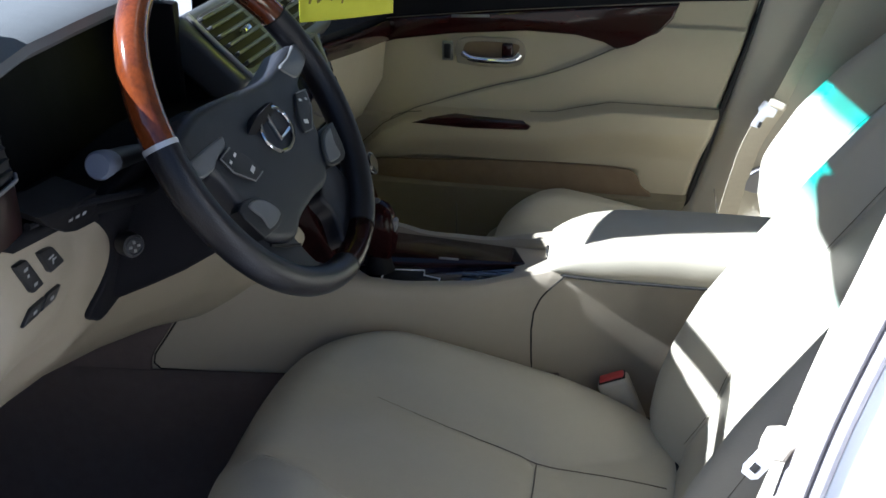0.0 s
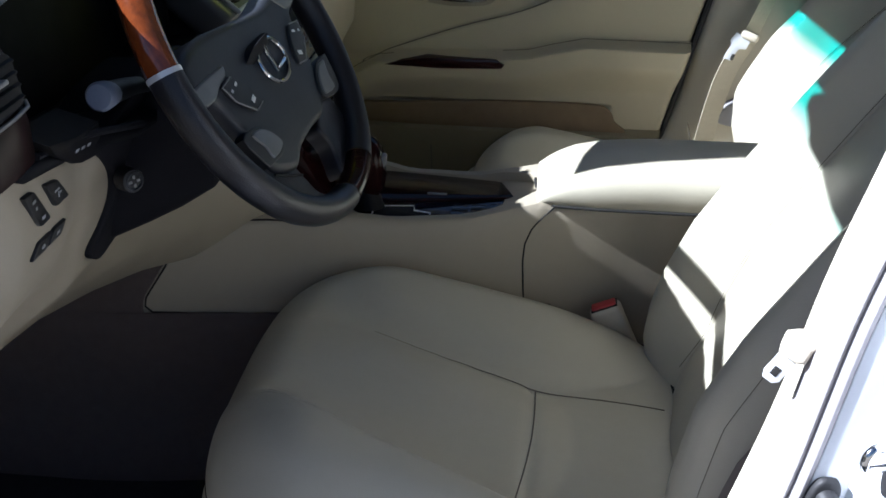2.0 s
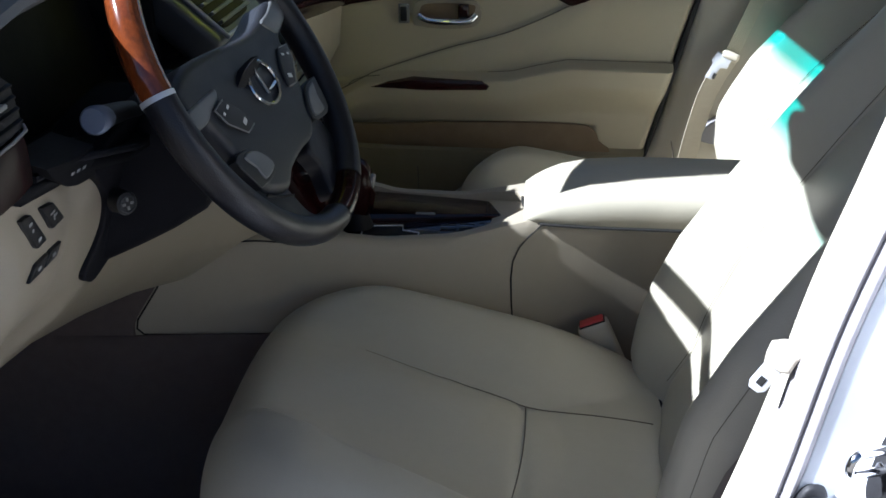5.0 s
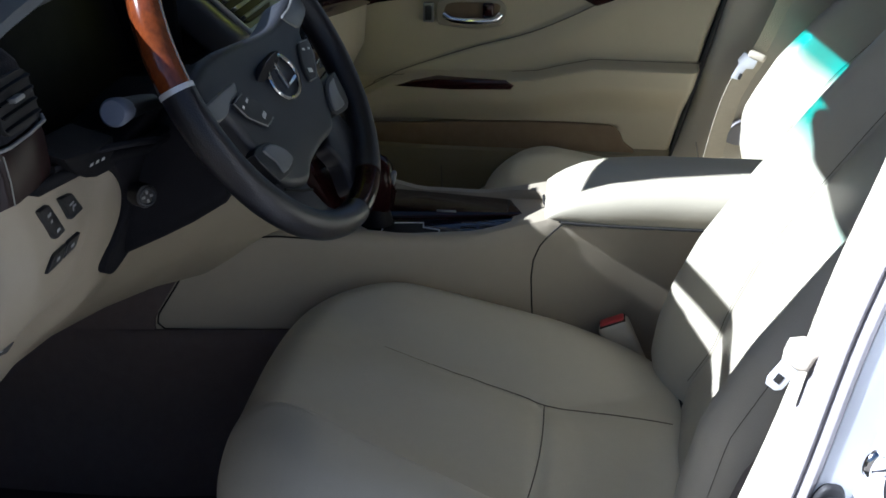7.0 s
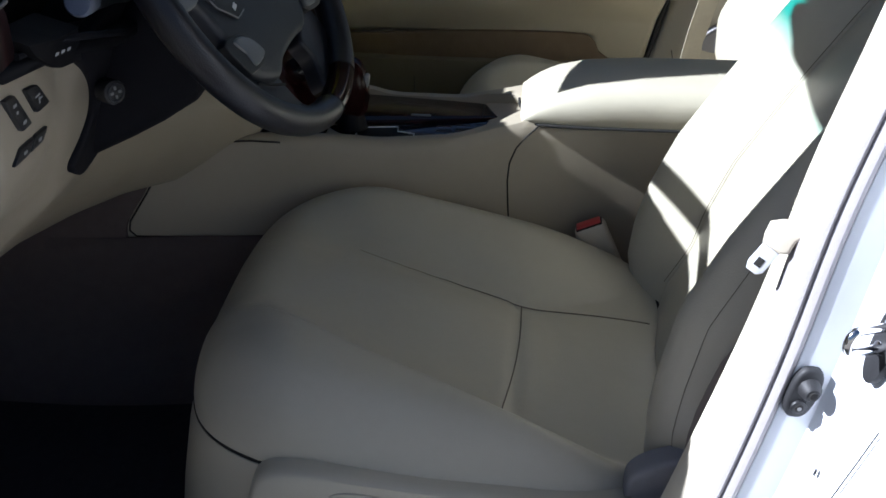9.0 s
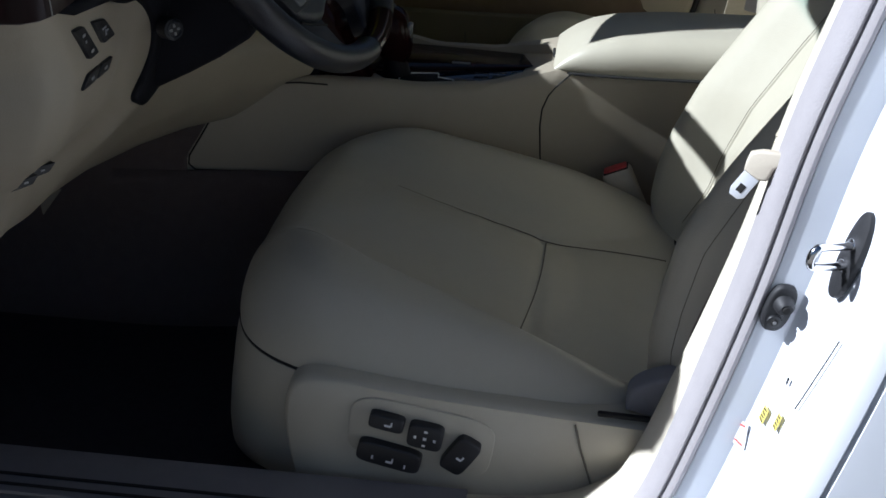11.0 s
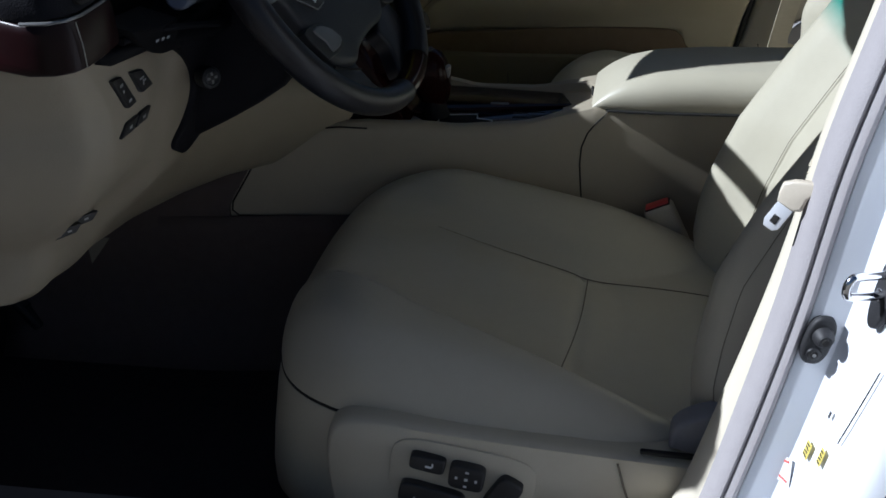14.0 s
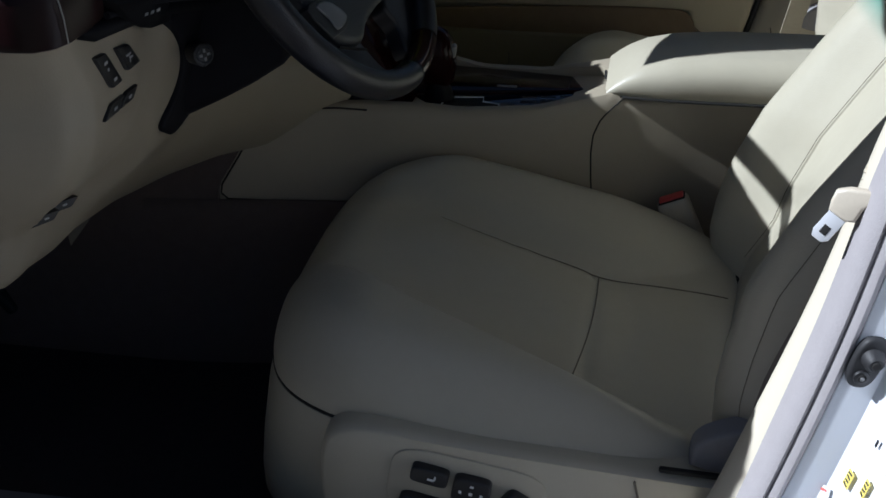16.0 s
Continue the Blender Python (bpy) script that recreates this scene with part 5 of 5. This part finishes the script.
dl = smooth_line([(-0.085, 0, 0.610), (-0.075, 0, 0.617), (-0.005, 0, 0.646), (0.121, 0, 0.690), (0.222, 0, 0.719), (0.300, 0, 0.752), (0.362, 0, 0.783)], 8)
part("seam", tube(on_door([(p.x, p.z) for p in dl]), 0.0014, 6), M["seam"], panel)
part("seam", tube(on_door([(x, zarm(x) + 0.004) for x in np.linspace(0.20, 0.575, 60)]), 0.0009, 6), M["seam"], panel)
part("seam", tube(on_door([(x, zarm(x) + 0.002) for x in np.linspace(-0.19, -0.02, 24)]), 0.0012, 6), M["seam"], panel)
part("switch_strip", prism([(-0.035, 0.618), (0.0, 0.630), (0.05, 0.636), (0.19, 0.636), (0.206, 0.626), (0.20, 0.618), (0.08, 0.614)], 0.03, Matrix(((1, 0, 0, 0), (0, 0, -1, 0.677), (0, 1, 0, 0), (0, 0, 0, 1))) @ pose(0, 0, 0.004), 0.003, 2), M["wood"], DR, "dark wood window switch strip")
part("pocket", prism([(p.x, p.y) for p in smooth_line([(-0.12, 0.488, 0), (-0.13, 0.505, 0), (-0.115, 0.525, 0), (0.0, 0.531, 0), (0.2, 0.541, 0), (0.38, 0.541, 0), (0.418, 0.530, 0), (0.432, 0.505, 0), (0.44, 0.478, 0), (0.2, 0.478, 0), (-0.12, 0.488, 0)], 4)][:-1], 0.01,
                     Matrix(((1, 0, 0, 0), (0, 0, -1, 0.700), (0, 1, 0, 0), (0, 0, 0, 1))), 0.003, 2), M["beige_dark"], DR, "tan cloth lining of the door pocket")
part("seam", tube(on_door([(0.057, 0.487), (0.058, 0.44), (0.060, 0.37)], 0.0005), 0.0016, 6), M["seam"], panel)
part("door_seal", tube([(0.526 + 0.24 * (z - 0.462), 0.722, z) for z in np.linspace(0.37, 1.0, 12)], 0.0055, 8), M["blackrubber"], DR, "black rubber door seal")
part("door_edge", loft([[(0.526 + 0.24 * (z - 0.462) + dx_, y_, z) for dx_, y_ in ((-0.006, 0.735), (0.012, 0.735), (0.012, 0.745), (-0.006, 0.745))] for z in (0.37, 1.0)]), M["blackrubber"], DR)

# ---- belts ----
PB = thing("passenger_seat_belt", (0.66, 0.665, 0.62), "beige seat belt with its tongue against the pillar", "seat belt")


def webbing(points, width, across, parent):
    pts = smooth_line(points, 6)
    ac = Vector(across).normalized()
    rings = []
    for i, p in enumerate(pts):
        t = (pts[min(i + 1, len(pts) - 1)] - pts[max(i - 1, 0)]).normalized()
        nrm = t.cross(ac).normalized() * 0.0007
        rings.append([p - ac * width / 2 - nrm, p + ac * width / 2 - nrm, p + ac * width / 2 + nrm, p - ac * width / 2 + nrm])
    return part("webbing", loft(rings), M["webbing"], parent)


webbing([(0.80, 0.655, 1.12), (0.735, 0.655, 0.90), (0.69, 0.655, 0.765), (0.672, 0.655, 0.715)], 0.030, (0.9, 0.25, -0.3), PB)
webbing([(0.672, 0.652, 0.715), (0.63, 0.652, 0.62), (0.60, 0.648, 0.45), (0.60, 0.645, 0.36)], 0.040, (0.9, 0.25, -0.3), PB)
part("tongue", prism([(-0.026, 0.018), (0.024, 0.022), (0.028, -0.004), (0.010, -0.012), (0.008, -0.046), (-0.014, -0.050), (-0.018, -0.012), (-0.028, -0.006)], 0.006, frame_at((0.650, 0.643, 0.698), (-0.25, -1, 0.15), (0.55, 0, 1)) @ Matrix.Diagonal((0.62, 0.8, 1, 1)), 0.002, 2), M["brightsteel"], PB, "steel tongue with a beige grip")
part("grip", rounded((0.034, 0.016, 0.012), 0.006, 3, frame_at((0.668, 0.642, 0.712), (-0.25, -1, 0.15), (0.35, 0, 1))), M["buckle"], PB)
part("eye", rounded((0.006, 0.012, 0.002), 0.001, 2, frame_at((0.640, 0.6385, 0.672), (-0.25, -1, 0.15), (0.35, 0, 1))), M["gap"], PB)

SB = thing("driver_seat_belt", (0.52, -0.655, 0.75), "beige seat belt and steel tongue hanging at the driver's pillar", "seat belt")
webbing([(0.68, -0.62, 1.28), (0.61, -0.615, 1.05), (0.552, -0.655, 0.935), (0.524, -0.694, 0.890)], 0.016, (0.75, -0.55, -0.25), SB)
webbing([(0.524, -0.690, 0.885), (0.556, -0.650, 0.82), (0.56, -0.62, 0.50), (0.57, -0.60, 0.36)], 0.014, (0.8, -0.4, 0), SB)
tf = frame_at((0.500, -0.722, 0.872), (-0.35, -1, 0.25), (0.55, 0, 1)) @ Matrix.Diagonal((0.66, 0.72, 0.7, 1))
part("grip", prism([(-0.017, 0.004), (-0.020, 0.016), (-0.010, 0.026), (0.004, 0.034), (0.020, 0.040), (0.024, 0.030), (0.018, 0.016), (0.020, 0.0), (0.010, -0.006), (-0.012, -0.006)], 0.012, tf, 0.004, 3), M["buckle"], SB)
part("tongue", prism([(-0.011, -0.002), (0.012, -0.002), (0.011, -0.034), (0.005, -0.040), (-0.008, -0.040), (-0.012, -0.032)], 0.003, tf @ pose(0, 0, -0.004), 0.001, 2), M["brightsteel"], SB, "bright steel belt tongue")
part("eye", rounded((0.009, 0.011, 0.0012), 0.002, 2, tf @ pose(0.0, -0.026, -0.0036)), M["gap"], SB)


# ---- fittings on the driver's door pillar ----
def edge_at(z):
    p = min(EDGE, key=lambda q: abs(q.z - z) + (0 if q.z > 0.47 else 9))
    a = [q for q in EDGE if q.z > 0.47]
    return interp(z, [q.z for q in a], [q.x for q in a])


def jamb_frame(o, z, up=(0.22, 0, 1), lift=0.0):
    """A place on the painted pillar: o is its distance from the opening's edge."""
    os_, ys_ = [a for a, b in JP], [b for a, b in JP]
    tangent = Vector((0.008, interp(o + 0.004, os_, ys_) - interp(o - 0.004, os_, ys_), 0))
    nrm = tangent.cross(Vector((0.22, 0, 1))).normalized()
    if nrm.y > 0:
        nrm = -nrm
    return frame_at(Vector((edge_at(z) + o * 0.975, interp(o, os_, ys_), z)) + nrm * lift, nrm, up)


SWT = thing("door_switch", (0.53, -0.76, 0.735), "black rubber courtesy light switch on the white pillar", "switch")
jf = jamb_frame(0.050, 0.757)
base_sw = part("boot", prism(oval(0.0125, 0.0245, 36, 2.7), 0.008, jf @ pose(0, 0, 0.006), 0.003, 3), M["blackrubber"], SWT)
part("plunger", tube([jf @ Vector((0.001, 0.007, 0.004)), jf @ Vector((0.001, 0.007, 0.012)), jf @ Vector((0.001, 0.007, 0.016))], [0.0095, 0.0085, 0.0055], 20), M["blackrubber"], SWT)
part("plunger_tip", disc(0.0035, 0.003, jf @ pose(0.001, 0.007, 0.0175), 16, 0.001), M["gap"], SWT)
part("screw", disc(0.0065, 0.003, jf @ pose(-0.001, -0.012, 0.0085), 20, 0.001), M["black"], SWT)
part("screw_recess", disc(0.0035, 0.002, jf @ pose(-0.001, -0.012, 0.0095), 12, 0.0003), M["gap"], SWT)
part("screw_head", disc(0.0018, 0.002, jf @ pose(-0.001, -0.012, 0.0102), 12, 0.0003), M["silver"], SWT)

ST = thing("door_striker", (0.57, -0.80, 0.795), "chromed steel striker loop on a black plate", "striker")
sf = jamb_frame(0.0795, 0.838)
part("plate", prism(oval(0.0145, 0.041, 40, 2.2), 0.006, sf @ pose(0, 0, 0.004), 0.002, 2), M["blackrubber"], ST, "black oval backing plate")
b0 = sf.translation
away = (Vector((0.534, -0.819, 0.850)) - b0).normalized()
upv = Vector((0.18, 0.05, 1)).normalized()
loop = [b0 + away * a_ + upv * u_ for a_, u_ in ((0.0, 0.0095), (0.036, 0.009), (0.043, 0.0065), (0.045, 0.0), (0.043, -0.0065), (0.036, -0.009), (0.0, -0.0095))]
part("loop", tube(smooth_line(loop, 5), 0.0036, 12), M["chrome"], ST, "chromed loop")
for s_ in (1, -1):
    part("bolt", disc(0.0055, 0.003, sf @ pose(0, 0.010 * s_, 0.007), 18, 0.001), M["chrome"], ST)


def pillar_label(o, z, w, h, back, ink, rows_, label, turn=0):
    lf = jamb_frame(o, z, lift=0.0003) @ pose(0, 0, 0, 0, 0, turn)
    ob = solo("label", rounded((w, h, 0.0006), 0.0002, 1, lf), M[back], label, "label", smooth=False)
    for k in range(rows_):
        part("print_bar", rounded((w * 0.62, h * 0.09, 0.0006), 0.0002, 1, lf @ pose(0, h * (0.34 - 0.68 * k / max(1, rows_ - 1)), 0.0006, 0, 0, 8 * (-1) ** k)), M[ink], ob)


pillar_label(0.0745, 0.650, 0.010, 0.017, "yellow", "black", 4, "small yellow printed label on the white pillar")
pillar_label(0.0800, 0.662, 0.008, 0.017, "yellow", "black", 4, "small yellow printed label on the white pillar")
pillar_label(0.0690, 0.610, 0.020, 0.026, "white", "redprint", 2, "white label with faint red print on the pillar", 20)
pillar_label(0.0850, 0.915, 0.014, 0.040, "yellow", "black", 4, "narrow yellow label high on the white pillar")
pillar_label(0.0770, 0.698, 0.003, 0.007, "black", "gap", 1, "small dark slot in the white pillar")
part("seam", tube([jamb_frame(0.0875 - 0.004 * (0.80 - z) / 0.1, z).translation for z in np.linspace(0.690, 0.775, 12)], 0.0006, 6), M["gap"], jamb)

# scuff plate on the sill
SP = thing("scuff_plate", (-0.25, -0.70, 0.405), "dark grey door sill scuff plate with two grooves", "scuff plate")
part("plate", rounded((1.10, 0.075, 0.006), 0.002, 2, pose(-0.30, -0.705, 0.4125, 0, -0.6, 0)), M["sillgrey"], SP)
for y in (-0.7165, -0.7325):
    part("groove", rounded((0.85, 0.0045, 0.003), 0.001, 1, pose(-0.36 - (y + 0.7165), y, 0.4165, 0, -0.6, 0)), M["gap"], SP)

# ---- footwell: carpeted tunnel side, mat, pedals ----
rings = []
for z in np.linspace(0.52, 0.70, 18):
    x1 = interp(z, [0.54, 0.565, 0.578, 0.62, 0.66, 0.68, 0.70], [-0.226, -0.228, -0.226, -0.199, -0.176, -0.160, -0.150])
    row = []
    for x in np.linspace(-0.64, x1, 14):
        p = flank(max(x, -0.46), z)
        row.append((x, p[1] - 0.0045, z))
    row.append((x1 + 0.001, row[-1][1] + 0.004, z))
    rings.append(row)
fc = solo("flank_carpet", loft(rings, closed=False), M["tunnelcarpet"], "taupe carpet ahead of the console's side", "carpet", "structure")
rings = []
for x in np.linspace(-0.62, 0.32, 20):
    h = cons_half(max(x, -0.3)) + 0.0165
    rings.append([(x, -h - 0.004, 0.557 - 0.012 * ss(x, -0.2, 0.2)), (x, -h - 0.007, 0.53), (x, -h - 0.010, 0.44), (x, -h - 0.03, 0.36), (x, -h - 0.07, 0.312)])
tun = solo("tunnel_carpet", loft(rings, closed=False), M["tunnelcarpet"], "taupe carpet on the tunnel side", "carpet", "structure")
tun.modifiers.new("thickness", "SOLIDIFY").thickness = 0.006
bm = prism([(p.x, p.y) for p in smooth_line([(-0.60, -0.63, 0), (-0.62, -0.45, 0), (-0.60, -0.26, 0), (-0.3, -0.24, 0), (-0.02, -0.26, 0), (0.02, -0.45, 0), (-0.02, -0.63, 0), (-0.3, -0.65, 0), (-0.60, -0.63, 0)], 4)][:-1], 0.010, pose(0, 0, 0.321), 0.003, 2)
solo("floor_mat", bm, M["mat"], "dark charcoal floor mat on the carpet", "floor mat")
for nm, y, w, h, lab in (("accelerator_pedal", -0.235, 0.055, 0.20, "black rubber accelerator pedal"), ("brake_pedal", -0.37, 0.13, 0.065, "black rubber brake pedal"), ("foot_rest", -0.60, 0.10, 0.24, "dark carpeted foot rest")):
    P_ = thing(nm, (-0.66, y, 0.33), lab, "pedal")
    pm = pose(-0.62, y, 0.44, 0, 55, 0)
    part("pad", rounded((h, w, 0.018), 0.006, 3, pm), M["blackrubber"] if nm != "foot_rest" else M["carpet"], P_)
    for k in range(4):
        part("rib", rounded((0.006, w * 0.8, 0.004), 0.0015, 2, pm @ pose(h * (-0.3 + 0.2 * k), 0, 0.010)), M["black"], P_)
    part("arm", tube([(-0.625, y, 0.43), (-0.72, y, 0.45), (-0.82, y, 0.56)], 0.011, 8), M["black"], P_)
